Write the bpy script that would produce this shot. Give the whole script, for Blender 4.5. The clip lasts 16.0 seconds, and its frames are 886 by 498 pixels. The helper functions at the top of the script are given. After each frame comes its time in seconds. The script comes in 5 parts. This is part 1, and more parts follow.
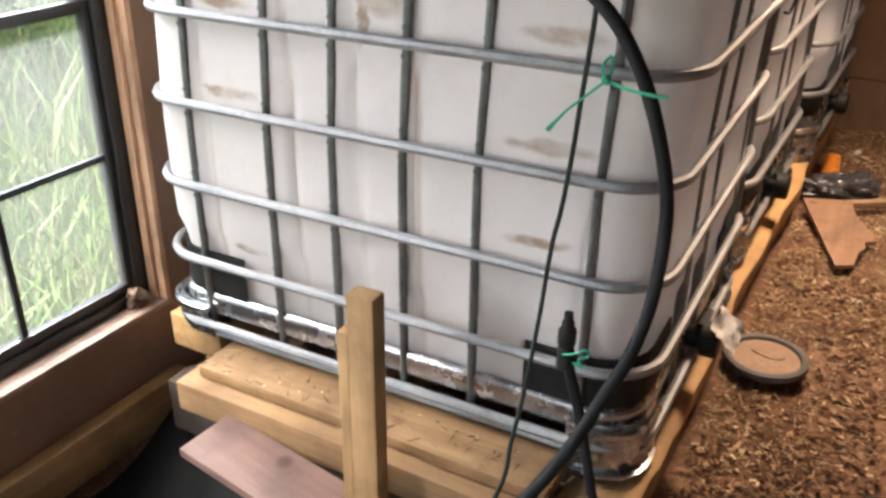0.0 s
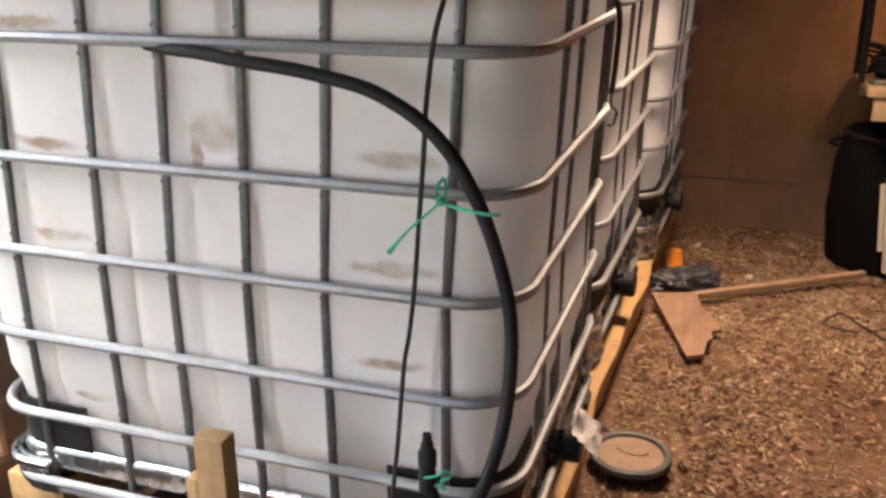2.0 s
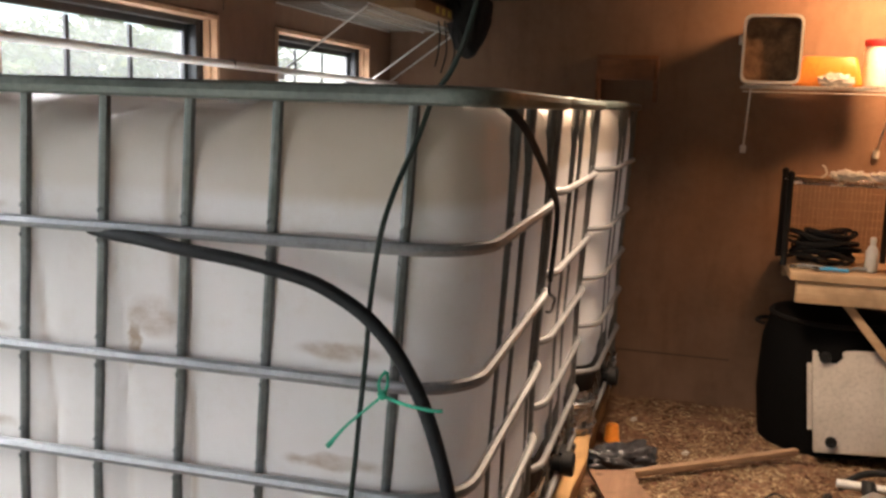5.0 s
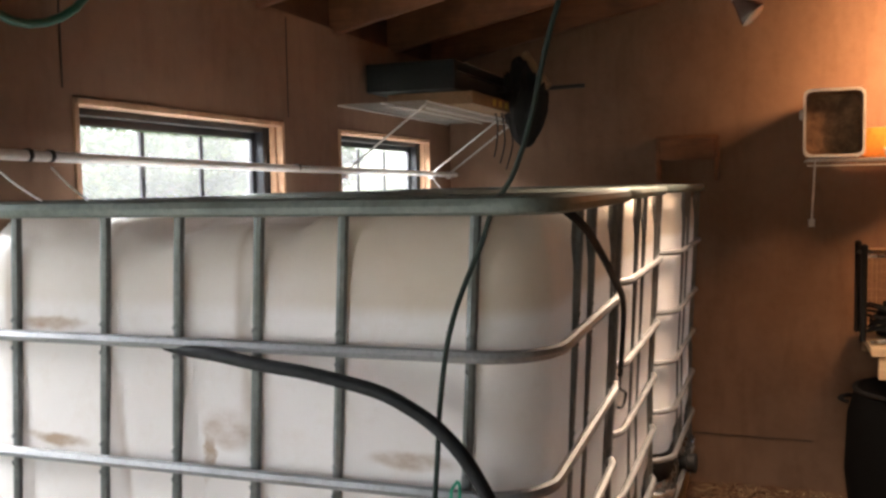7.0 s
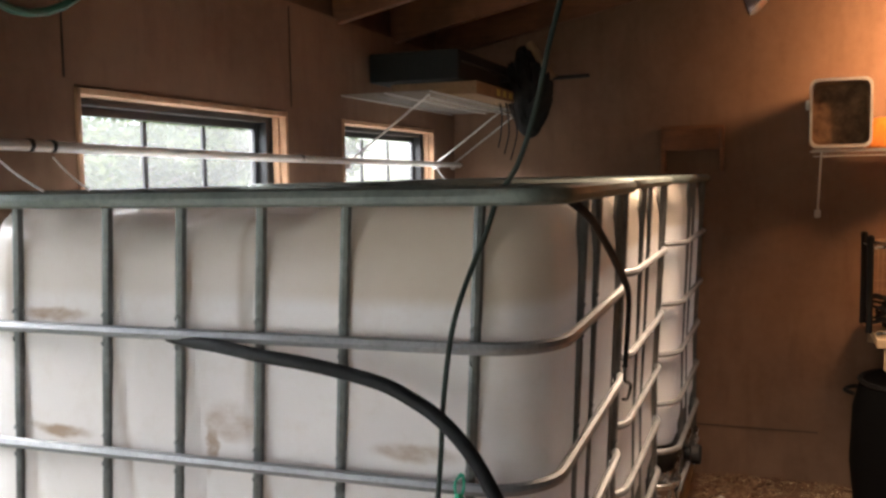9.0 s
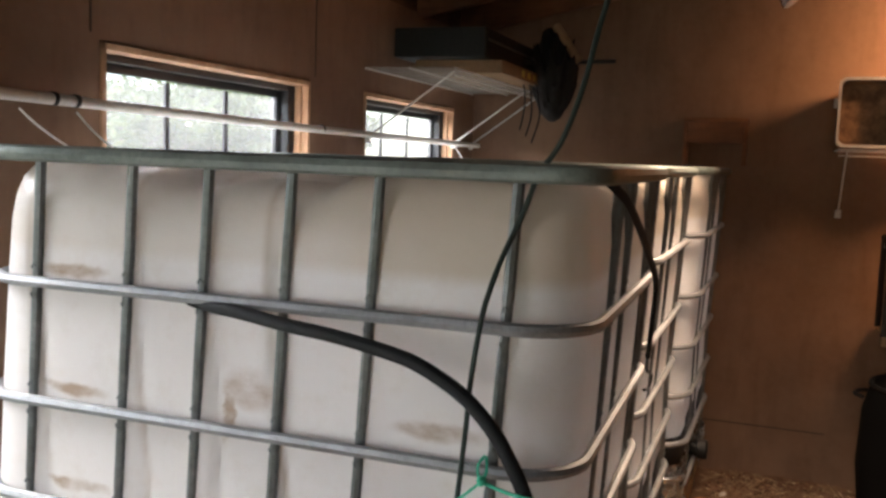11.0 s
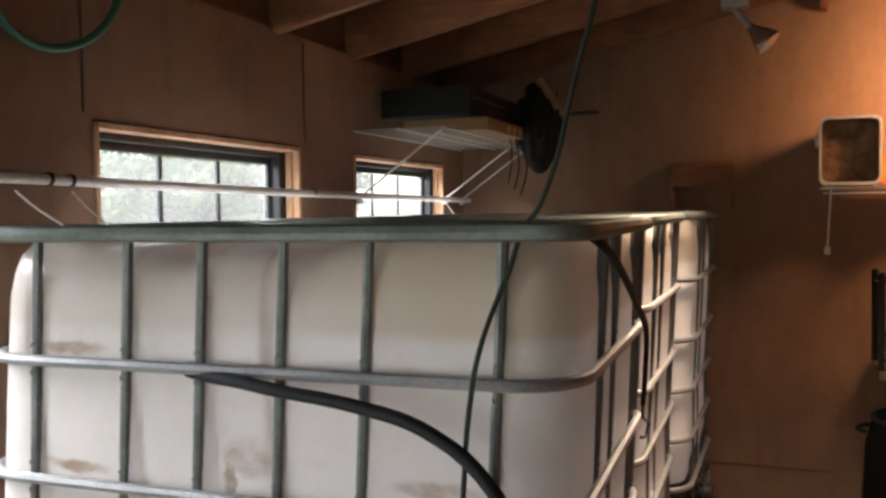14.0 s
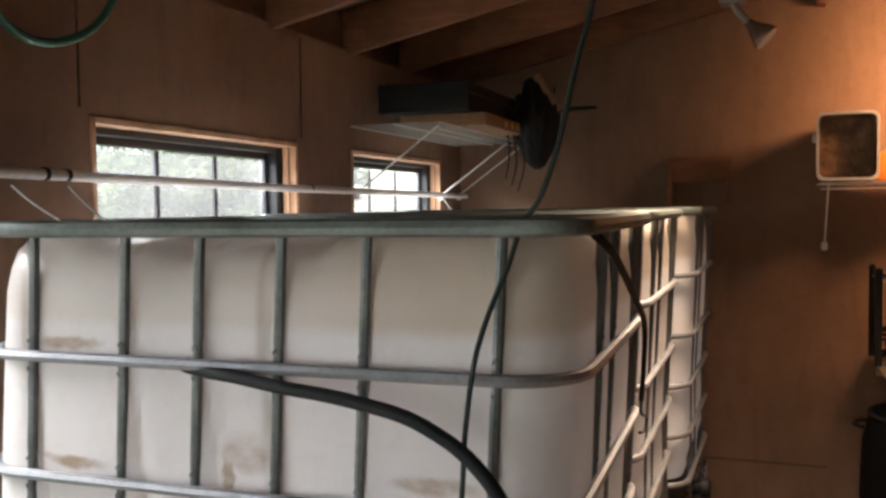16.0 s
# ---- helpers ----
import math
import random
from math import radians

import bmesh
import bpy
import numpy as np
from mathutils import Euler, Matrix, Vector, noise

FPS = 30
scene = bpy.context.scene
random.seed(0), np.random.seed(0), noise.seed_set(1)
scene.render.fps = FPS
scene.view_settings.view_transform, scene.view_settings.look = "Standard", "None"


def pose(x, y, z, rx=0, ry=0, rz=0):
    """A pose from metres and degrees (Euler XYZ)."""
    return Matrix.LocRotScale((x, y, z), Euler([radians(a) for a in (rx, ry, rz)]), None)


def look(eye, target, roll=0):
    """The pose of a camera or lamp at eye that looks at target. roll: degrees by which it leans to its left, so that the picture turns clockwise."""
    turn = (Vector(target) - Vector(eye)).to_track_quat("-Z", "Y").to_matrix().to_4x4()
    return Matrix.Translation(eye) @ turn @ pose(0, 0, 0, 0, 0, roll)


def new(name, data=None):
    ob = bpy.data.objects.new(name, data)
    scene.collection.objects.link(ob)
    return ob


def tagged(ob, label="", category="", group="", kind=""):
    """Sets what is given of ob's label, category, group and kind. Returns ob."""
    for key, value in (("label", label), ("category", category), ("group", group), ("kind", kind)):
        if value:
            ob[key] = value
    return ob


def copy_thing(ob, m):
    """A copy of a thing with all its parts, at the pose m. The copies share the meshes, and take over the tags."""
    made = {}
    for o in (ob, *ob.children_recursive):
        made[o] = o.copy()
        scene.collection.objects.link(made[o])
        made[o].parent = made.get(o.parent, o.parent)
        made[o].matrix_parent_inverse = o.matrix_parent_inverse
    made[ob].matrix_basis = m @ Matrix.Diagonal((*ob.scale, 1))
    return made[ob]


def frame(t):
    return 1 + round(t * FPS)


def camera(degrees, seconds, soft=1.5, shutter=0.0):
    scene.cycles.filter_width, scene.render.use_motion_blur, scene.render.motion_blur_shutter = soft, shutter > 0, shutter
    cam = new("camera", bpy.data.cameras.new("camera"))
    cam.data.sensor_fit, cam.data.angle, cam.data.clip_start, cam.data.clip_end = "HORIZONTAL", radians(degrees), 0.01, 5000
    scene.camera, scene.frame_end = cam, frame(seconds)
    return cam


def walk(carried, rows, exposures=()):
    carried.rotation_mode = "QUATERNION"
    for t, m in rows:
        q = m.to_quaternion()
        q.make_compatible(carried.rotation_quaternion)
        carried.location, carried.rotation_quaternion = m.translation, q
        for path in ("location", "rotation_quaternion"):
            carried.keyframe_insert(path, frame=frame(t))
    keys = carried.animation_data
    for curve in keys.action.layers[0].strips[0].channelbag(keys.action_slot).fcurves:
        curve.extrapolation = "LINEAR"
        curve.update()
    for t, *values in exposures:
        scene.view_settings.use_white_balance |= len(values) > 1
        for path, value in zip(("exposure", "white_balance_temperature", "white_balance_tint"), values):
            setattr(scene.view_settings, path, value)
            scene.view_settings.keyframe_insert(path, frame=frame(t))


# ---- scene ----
cam = camera(53.0, 16.0, 2.8)
PATH = [
    (0, (0.683, -1.38, 1.448), (-0.18, 0.188, 0.555), 0.7),
    (0.5, (0.685, -1.379, 1.46), (-0.174, 0.224, 0.627), 0.4),
    (1, (0.69, -1.373, 1.48), (-0.148, 0.308, 0.795), -0.1),
    (1.5, (0.706, -1.365, 1.472), (-0.061, 0.365, 0.824), -0.0),
    (2, (0.717, -1.345, 1.466), (0.073, 0.428, 0.804), -0.3),
    (2.5, (0.709, -1.336, 1.472), (0.129, 0.473, 0.848), 0.4),
    (3, (0.714, -1.334, 1.497), (0.138, 0.513, 0.992), 0.3),
    (3.5, (0.714, -1.329, 1.504), (0.177, 0.547, 1.068), 0.9),
    (4, (0.704, -1.348, 1.508), (0.159, 0.538, 1.124), 2.0),
    (6.5, (0.704, -1.336, 1.565), (0.125, 0.568, 1.366), 0.2),
    (7, (0.708, -1.352, 1.574), (0.02, 0.521, 1.434), -1.0),
    (7.5, (0.713, -1.35, 1.572), (0.01, 0.516, 1.419), -1.0),
    (8, (0.715, -1.347, 1.571), (0.026, 0.523, 1.403), -0.9),
    (8.5, (0.711, -1.342, 1.573), (0.021, 0.529, 1.414), -1.2),
    (11, (0.644, -1.321, 1.559), (-0.059, 0.541, 1.358), 2.1),
    (11.5, (0.628, -1.3, 1.542), (-0.01, 0.577, 1.277), 2.8),
    (12, (0.627, -1.304, 1.555), (-0.103, 0.544, 1.33), 2.6),
    (12.5, (0.643, -1.307, 1.566), (-0.111, 0.538, 1.402), 1.0),
    (13, (0.659, -1.323, 1.577), (-0.071, 0.536, 1.467), -0.5),
    (13.5, (0.668, -1.346, 1.579), (-0.05, 0.519, 1.498), -0.9),
    (14, (0.671, -1.35, 1.576), (-0.031, 0.521, 1.493), -0.7),
    (14.5, (0.669, -1.352, 1.577), (-0.026, 0.522, 1.499), -0.7),
    (15, (0.664, -1.343, 1.569), (-0.023, 0.532, 1.461), -0.7),
    (15.5, (0.665, -1.342, 1.573), (-0.019, 0.534, 1.461), -0.7),
    (16, (0.666, -1.346, 1.574), (-0.029, 0.527, 1.482), -0.7),
]
walk(cam, [(t, look(eye, target, roll)) for t, eye, target, roll in PATH],
     exposures=[(0.0, 1.52), (1.0, 1.35), (2.0, 1.45), (3.0, 1.55), (4.0, 1.18), (7.0, 1.45), (7.7, 1.35), (11.0, 1.22), (12.5, 1.22), (16.0, 1.16)])

# ---- world, sun and lamps ----
world = bpy.data.worlds.new("overcast_sky")
scene.world = world
world.use_nodes = True
wn, wl = world.node_tree.nodes, world.node_tree.links
sky = wn.new("ShaderNodeTexSky")
sky.sky_type, sky.sun_disc = "NISHITA", False
sky.sun_elevation, sky.sun_rotation = radians(57), radians(239)
sky.dust_density, sky.air_density = 1.0, 1.0
wl.new(sky.outputs[0], wn["Background"].inputs[0])
wn["Background"].inputs[1].default_value = 0.15

sun = new("sun", bpy.data.lights.new("sun", "SUN"))
sun.data.energy, sun.data.angle, sun.data.color = 4.0, radians(55), (1.0, 0.98, 0.96)
sun.matrix_world = look((-5, -3, 9), (0, 0, 0))


def area_lamp(name, eye, target, w, h, watts, colour):
    ob = new(name, bpy.data.lights.new(name, "AREA"))
    ob.data.shape, ob.data.size, ob.data.size_y = "RECTANGLE", w, h
    ob.data.energy, ob.data.color = watts, colour
    ob.matrix_world = look(eye, target)
    return ob


DAY = (0.96, 0.95, 1.0)
# weak fill added from behind, in a doorway that is only assumed
area_lamp("doorway_daylight", (0.55, -4.5, 1.05), (0.3, 0.0, 0.7), 2.9, 1.8, 2.6, DAY)
# sky seen by the window beside the camera and by those over the tanks
area_lamp("window_daylight", (-1.16, -1.66, 1.00), (-0.1, 0.0, 0.75), 0.34, 1.3, 10.5, DAY)
for yc, watts in ((-0.42, 14), (1.08, 78), (2.64, 78)):
    area_lamp("window_daylight", (-2.70, yc, 2.40), (-0.3, yc, 1.40), 1.0, 0.4, watts, DAY)

WARM = (1.0, 0.53, 0.26)
LAMP3 = Vector((0.60, 1.85, 2.545))
LAMP4 = Vector((1.72, 2.74, 2.46))


flood = new("flood_bulb_light", bpy.data.lights.new("flood_bulb_light", "SPOT"))
flood.data.energy, flood.data.spot_size, flood.data.spot_blend = 108, radians(160), 1.0
flood.data.color, flood.data.shadow_soft_size = WARM, 0.16
flood.matrix_world = look(LAMP4 + Vector((-0.04, 0.02, -0.17)), (1.78, 3.48, 2.10))
shade = new("ceiling_bulb_light", bpy.data.lights.new("ceiling_bulb_light", "SPOT"))
shade.data.energy, shade.data.spot_size, shade.data.spot_blend = 195, radians(112), 1.0
shade.data.color, shade.data.shadow_soft_size = (1.0, 0.74, 0.54), 0.25
shade.matrix_world = look(LAMP3 + Vector((0.0, -0.08, -0.17)), (1.00, 1.40, 0.0))


# ---- materials ----
def mat(name, build, rough=0.6, metal=0.0, spec=0.5):
    m = bpy.data.materials.new(name)
    m.use_nodes = True
    n, l = m.node_tree.nodes, m.node_tree.links
    b = n["Principled BSDF"]
    b.inputs["Roughness"].default_value = rough
    b.inputs["Metallic"].default_value = metal
    b.inputs["Specular IOR Level"].default_value = spec
    build(n, l, b)
    return m


def coords(n, l, scale=(1, 1, 1), rnd=True):
    tc, mp = n.new("ShaderNodeTexCoord"), n.new("ShaderNodeMapping")
    mp.inputs["Scale"].default_value = scale
    l.new(tc.outputs["Object"], mp.inputs[0])
    if rnd:
        oi, mu = n.new("ShaderNodeObjectInfo"), n.new("ShaderNodeMath")
        mu.operation = "MULTIPLY"
        mu.inputs[1].default_value = 17.0
        l.new(oi.outputs["Random"], mu.inputs[0])
        l.new(mu.outputs[0], mp.inputs["Location"])
    return mp.outputs[0]


def noise_tex(n, l, vec, scale, detail=5, rough=0.6, dist=0.0):
    t = n.new("ShaderNodeTexNoise")
    t.inputs["Scale"].default_value, t.inputs["Detail"].default_value = scale, detail
    t.inputs["Roughness"].default_value, t.inputs["Distortion"].default_value = rough, dist
    l.new(vec, t.inputs["Vector"])
    return t.outputs["Fac"]


def ramp(n, l, fac, stops):
    r = n.new("ShaderNodeValToRGB")
    e = r.color_ramp.elements
    while len(e) < len(stops):
        e.new(0.5)
    for k, (p, c) in zip(e, stops):
        k.position, k.color = p, (*c, 1.0)
    l.new(fac, r.inputs[0])
    return r.outputs[0]


def mix(n, l, fac, a, b, mode="MIX"):
    m = n.new("ShaderNodeMix")
    m.data_type, m.blend_type = "RGBA", mode
    for sock, v in ((m.inputs[0], fac), (m.inputs[6], a), (m.inputs[7], b)):
        if isinstance(v, (int, float)):
            sock.default_value = v
        elif isinstance(v, tuple):
            sock.default_value = (*v, 1.0)
        else:
            l.new(v, sock)
    return m.outputs[2]


def bump(n, l, b, height, strength=0.3, dist=0.01):
    k = n.new("ShaderNodeBump")
    k.inputs["Strength"].default_value, k.inputs["Distance"].default_value = strength, dist
    l.new(height, k.inputs["Height"])
    l.new(k.outputs[0], b.inputs["Normal"])


def plain(name, c1, c2, scale=8.0, rough=0.6, metal=0.0, stretch=(1, 1, 1), bumpy=0.15, fine=60.0):
    """Two tones mixed at two scales, with a fine relief."""
    def build(n, l, b):
        v = coords(n, l, stretch)
        big, small = noise_tex(n, l, v, scale), noise_tex(n, l, v, fine, 3)
        col = ramp(n, l, big, [(0.3, c1), (0.7, c2)])
        dark = tuple(c * 0.7 for c in c1)
        fac = ramp(n, l, small, [(0.45, (0, 0, 0)), (0.75, (0.5, 0.5, 0.5))])
        l.new(mix(n, l, fac, col, dark), b.inputs["Base Color"])
        rr = n.new("ShaderNodeMapRange")
        rr.inputs["To Min"].default_value, rr.inputs["To Max"].default_value = max(0.03, rough - 0.12), min(1, rough + 0.15)
        l.new(big, rr.inputs[0])
        l.new(rr.outputs[0], b.inputs["Roughness"])
        bump(n, l, b, small, bumpy, 0.004)
    return mat(name, build, rough, metal)


def wood(name, c1, c2, axis=0, scale=9.0, rough=0.7, knots=True):
    """Sawn timber with the grain along one axis."""
    st = [scale, scale, scale]
    st[axis] = scale * 0.07

    def build(n, l, b):
        v = coords(n, l, tuple(st))
        g = noise_tex(n, l, v, 4.0, 8, 0.65, 0.8)
        col = ramp(n, l, g, [(0.3, c1), (0.5, tuple((a + c) / 2 for a, c in zip(c1, c2))), (0.68, c2)])
        w = coords(n, l, (1, 1, 1))
        blot = noise_tex(n, l, w, 5.0, 4)
        f = ramp(n, l, blot, [(0.45, (0, 0, 0)), (0.72, (0.75, 0.75, 0.75))])
        col = mix(n, l, f, col, tuple(c * 0.5 for c in c1))
        if knots:
            vo = n.new("ShaderNodeTexVoronoi")
            vo.inputs["Scale"].default_value = 4.5
            l.new(w, vo.inputs["Vector"])
            kf = ramp(n, l, vo.outputs["Distance"], [(0.05, (0.8, 0.8, 0.8)), (0.11, (0, 0, 0))])
            col = mix(n, l, kf, col, (c1[0] * 0.35, c1[1] * 0.28, c1[2] * 0.25))
        l.new(col, b.inputs["Base Color"])
        bump(n, l, b, g, 0.35, 0.004)
    return mat(name, build, rough)


def wall_panel(n, l, b):
    v = coords(n, l, (1, 1, 1), False)
    a, c = noise_tex(n, l, v, 1.6, 6, 0.65), noise_tex(n, l, v, 28, 5, 0.7)
    v2 = coords(n, l, (5, 5, 0.9), False)
    streak = noise_tex(n, l, v2, 3.0, 5)
    col = ramp(n, l, a, [(0.3, (0.178, 0.104, 0.066)), (0.7, (0.262, 0.162, 0.106))])
    col = mix(n, l, ramp(n, l, streak, [(0.5, (0, 0, 0)), (0.85, (0.5, 0.5, 0.5))]), col, (0.11, 0.06, 0.037))
    col = mix(n, l, ramp(n, l, c, [(0.4, (0, 0, 0)), (0.7, (0.3, 0.3, 0.3))]), col, (0.265, 0.168, 0.11))
    l.new(col, b.inputs["Base Color"])
    bump(n, l, b, c, 0.2, 0.003)


M_WALL = mat("tan_wall_board", wall_panel, 0.85, 0, 0.25)
M_PINE_X = wood("yellow_pine_x", (0.235, 0.125, 0.052), (0.38, 0.23, 0.105), 0)
M_PINE_Y = wood("yellow_pine_y", (0.32, 0.175, 0.065), (0.46, 0.29, 0.125), 1)
M_PINE_Z = wood("yellow_pine_z", (0.34, 0.195, 0.08), (0.50, 0.325, 0.15), 2)
M_SLAB = wood("rough_sawn_slab", (0.33, 0.18, 0.07), (0.47, 0.29, 0.125), 1, 7)
M_TRIM = wood("raw_pine_trim", (0.48, 0.27, 0.15), (0.62, 0.40, 0.25), 2)
M_SILL = wood("dusty_pine_sill", (0.19, 0.12, 0.085), (0.29, 0.20, 0.15), 1)
M_RAFTER = wood("fir_rafter", (0.17, 0.065, 0.027), (0.27, 0.115, 0.05), 0)
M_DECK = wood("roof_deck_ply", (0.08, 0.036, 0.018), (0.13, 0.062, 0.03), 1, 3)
M_BENCH = wood("bench_wood", (0.48, 0.31, 0.17), (0.62, 0.44, 0.27), 0)
M_REDBOARD = wood("red_brown_board", (0.135, 0.07, 0.052), (0.215, 0.125, 0.098), 0, 6)
M_PLY = wood("weathered_ply_scrap", (0.21, 0.115, 0.068), (0.33, 0.20, 0.125), 1, 6)
M_STICK = wood("brown_batten", (0.30, 0.18, 0.10), (0.42, 0.28, 0.17), 0, 6)
M_BLACKFRAME = plain("black_window_vinyl", (0.012, 0.013, 0.014), (0.022, 0.023, 0.024), 10, 0.33)
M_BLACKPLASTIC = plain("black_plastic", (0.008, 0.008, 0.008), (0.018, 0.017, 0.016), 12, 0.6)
M_RUBBER = plain("black_rubber_hose", (0.009, 0.0095, 0.010), (0.02, 0.021, 0.022), 14, 0.6, 0, (1, 1, 1), 0.1)
M_GREENHOSE = plain("dark_green_cord", (0.004, 0.013, 0.008), (0.008, 0.022, 0.014), 20, 0.7)
for m in (M_BLACKPLASTIC, M_RUBBER):
    m.node_tree.nodes["Principled BSDF"].inputs["Specular IOR Level"].default_value = 0.22
M_TWINE = plain("green_twine", (0.02, 0.30, 0.17), (0.05, 0.46, 0.28), 40, 0.7)
M_TUBE = plain("galvanised_tube", (0.26, 0.265, 0.27), (0.37, 0.375, 0.38), 12, 0.54, 0.8, (1, 1, 1), 0.12, 90)
# same galvanised tube, darkened because the uprights catch less light than the rungs
M_UPRIGHT = plain("shaded_galvanised_tube", (0.13, 0.14, 0.14), (0.24, 0.25, 0.25), 14, 0.4, 0.8, (1, 1, 1), 0.12, 90)
M_RAIL = plain("dull_galvanised_rail", (0.11, 0.13, 0.115), (0.21, 0.235, 0.21), 8, 0.55, 0.55, (1, 1, 1), 0.15, 80)
M_TRAY = plain("galvanised_sheet", (0.30, 0.31, 0.32), (0.58, 0.59, 0.60), 22, 0.24, 0.95, (1, 1, 1), 0.1, 50)
M_WHITEPLASTIC = plain("white_pvc", (0.66, 0.65, 0.62), (0.76, 0.75, 0.72), 6, 0.4)
M_WHITEWIRE = plain("white_coated_wire", (0.62, 0.60, 0.57), (0.72, 0.70, 0.66), 9, 0.45)
# the white coated wire again, greyed for the shade under the shelves
M_SHADEDWIRE = plain("shaded_coated_wire", (0.26, 0.245, 0.22), (0.36, 0.34, 0.31), 9, 0.7)
M_ORANGE = plain("orange_plastic", (0.80, 0.24, 0.03), (0.88, 0.33, 0.05), 6, 0.35)
M_DARKSOIL = plain("dark_earth", (0.035, 0.024, 0.018), (0.07, 0.048, 0.034), 14, 0.95, 0, (1, 1, 1), 0.6)


def earth(n, l, b):
    v = coords(n, l, (1, 1, 1), False)
    a = noise_tex(n, l, v, 2.2, 7, 0.7)
    c = noise_tex(n, l, v, 26, 8, 0.75)
    d = noise_tex(n, l, v, 110, 4, 0.7)
    col = ramp(n, l, a, [(0.32, (0.14, 0.070, 0.042)), (0.5, (0.23, 0.125, 0.077)), (0.7, (0.35, 0.205, 0.13))])
    col = mix(n, l, ramp(n, l, c, [(0.42, (0, 0, 0)), (0.62, (0.8, 0.8, 0.8))]), col, (0.085, 0.05, 0.032))
    col = mix(n, l, ramp(n, l, d, [(0.55, (0, 0, 0)), (0.7, (0.7, 0.7, 0.7))]), col, (0.44, 0.31, 0.19))
    l.new(col, b.inputs["Base Color"])
    bump(n, l, b, c, 0.7, 0.02)


M_EARTH = mat("straw_strewn_earth", earth, 0.95, 0, 0.2)


def straw(n, l, b):
    g = n.new("ShaderNodeNewGeometry")
    col = ramp(n, l, g.outputs["Random Per Island"], [(0.0, (0.10, 0.052, 0.028)), (0.40, (0.22, 0.125, 0.07)), (0.62, (0.42, 0.29, 0.17)), (0.85, (0.62, 0.48, 0.29)), (1.0, (0.75, 0.62, 0.42))])
    v = coords(n, l, (1, 1, 1), False)
    dark = ramp(n, l, noise_tex(n, l, v, 7.0, 6, 0.7), [(0.40, (0.6, 0.6, 0.6)), (0.54, (0, 0, 0))])
    col = mix(n, l, dark, col, (0.10, 0.055, 0.032))
    l.new(col, b.inputs["Base Color"])


M_STRAW = mat("dry_straw", straw, 0.85, 0, 0.2)


def chip(n, l, b):
    g = n.new("ShaderNodeNewGeometry")
    col = ramp(n, l, g.outputs["Random Per Island"], [(0.0, (0.06, 0.030, 0.018)), (0.45, (0.15, 0.078, 0.045)), (0.75, (0.28, 0.165, 0.10)), (1.0, (0.48, 0.32, 0.20))])
    l.new(col, b.inputs["Base Color"])


M_CHIP = mat("brown_wood_chip", chip, 0.9, 0, 0.15)


def leaf(n, l, b):
    g = n.new("ShaderNodeNewGeometry")
    col = ramp(n, l, g.outputs["Random Per Island"], [(0.0, (0.05, 0.085, 0.02)), (0.6, (0.095, 0.15, 0.035)), (1.0, (0.16, 0.20, 0.055))])
    l.new(col, b.inputs["Base Color"])
    tr, ms = n.new("ShaderNodeBsdfTranslucent"), n.new("ShaderNodeMixShader")
    l.new(col, tr.inputs[0])
    ms.inputs[0].default_value = 0.35
    l.new(b.outputs[0], ms.inputs[1])
    l.new(tr.outputs[0], ms.inputs[2])
    l.new(ms.outputs[0], n["Material Output"].inputs[0])


M_LEAF = mat("green_leaf", leaf, 0.6, 0, 0.3)


def grass(n, l, b):
    g = n.new("ShaderNodeNewGeometry")
    col = ramp(n, l, g.outputs["Random Per Island"], [(0.0, (0.11, 0.19, 0.045)), (0.6, (0.19, 0.28, 0.075)), (0.85, (0.30, 0.33, 0.13)), (1.0, (0.46, 0.42, 0.25))])
    l.new(col, b.inputs["Base Color"])


M_GRASS = mat("long_grass", grass, 0.6, 0, 0.3)
M_FIELD = plain("grassy_ground", (0.10, 0.14, 0.045), (0.20, 0.19, 0.09), 3, 0.9, 0, (1, 1, 1), 0.5, 30)
M_BARK = plain("grey_bark", (0.10, 0.08, 0.06), (0.18, 0.15, 0.12), 9, 0.9, 0, (4, 4, 1), 0.6)


def glass_mat(n, l, b):
    """Clear pane under a thin film of dust."""
    b.inputs["Base Color"].default_value = (0.96, 0.98, 0.97, 1)
    b.inputs["Transmission Weight"].default_value = 1.0
    b.inputs["IOR"].default_value = 1.08
    tr, ms = n.new("ShaderNodeBsdfTranslucent"), n.new("ShaderNodeMixShader")
    tr.inputs[0].default_value = (0.80, 0.80, 0.78, 1)
    v = coords(n, l, (1, 1, 1), False)
    rr = n.new("ShaderNodeMapRange")
    rr.inputs["To Min"].default_value, rr.inputs["To Max"].default_value = 0.02, 0.07
    l.new(noise_tex(n, l, v, 3.0, 6), rr.inputs[0])
    l.new(rr.outputs[0], ms.inputs[0])
    l.new(b.outputs[0], ms.inputs[1])
    l.new(tr.outputs[0], ms.inputs[2])
    l.new(ms.outputs[0], n["Material Output"].inputs[0])


M_GLASS = mat("dusty_window_glass", glass_mat, 0.0)


SHADOW_LINES = (-0.425, -0.188, -0.024, 0.113)
SHADOW_SLANT = 0.12


def shadow_x(g, z):
    """Lines of the uprights' shadows: they go down slanting, then upright."""
    return g - SHADOW_SLANT * min(max(z - 0.68, 0.0), 0.40)




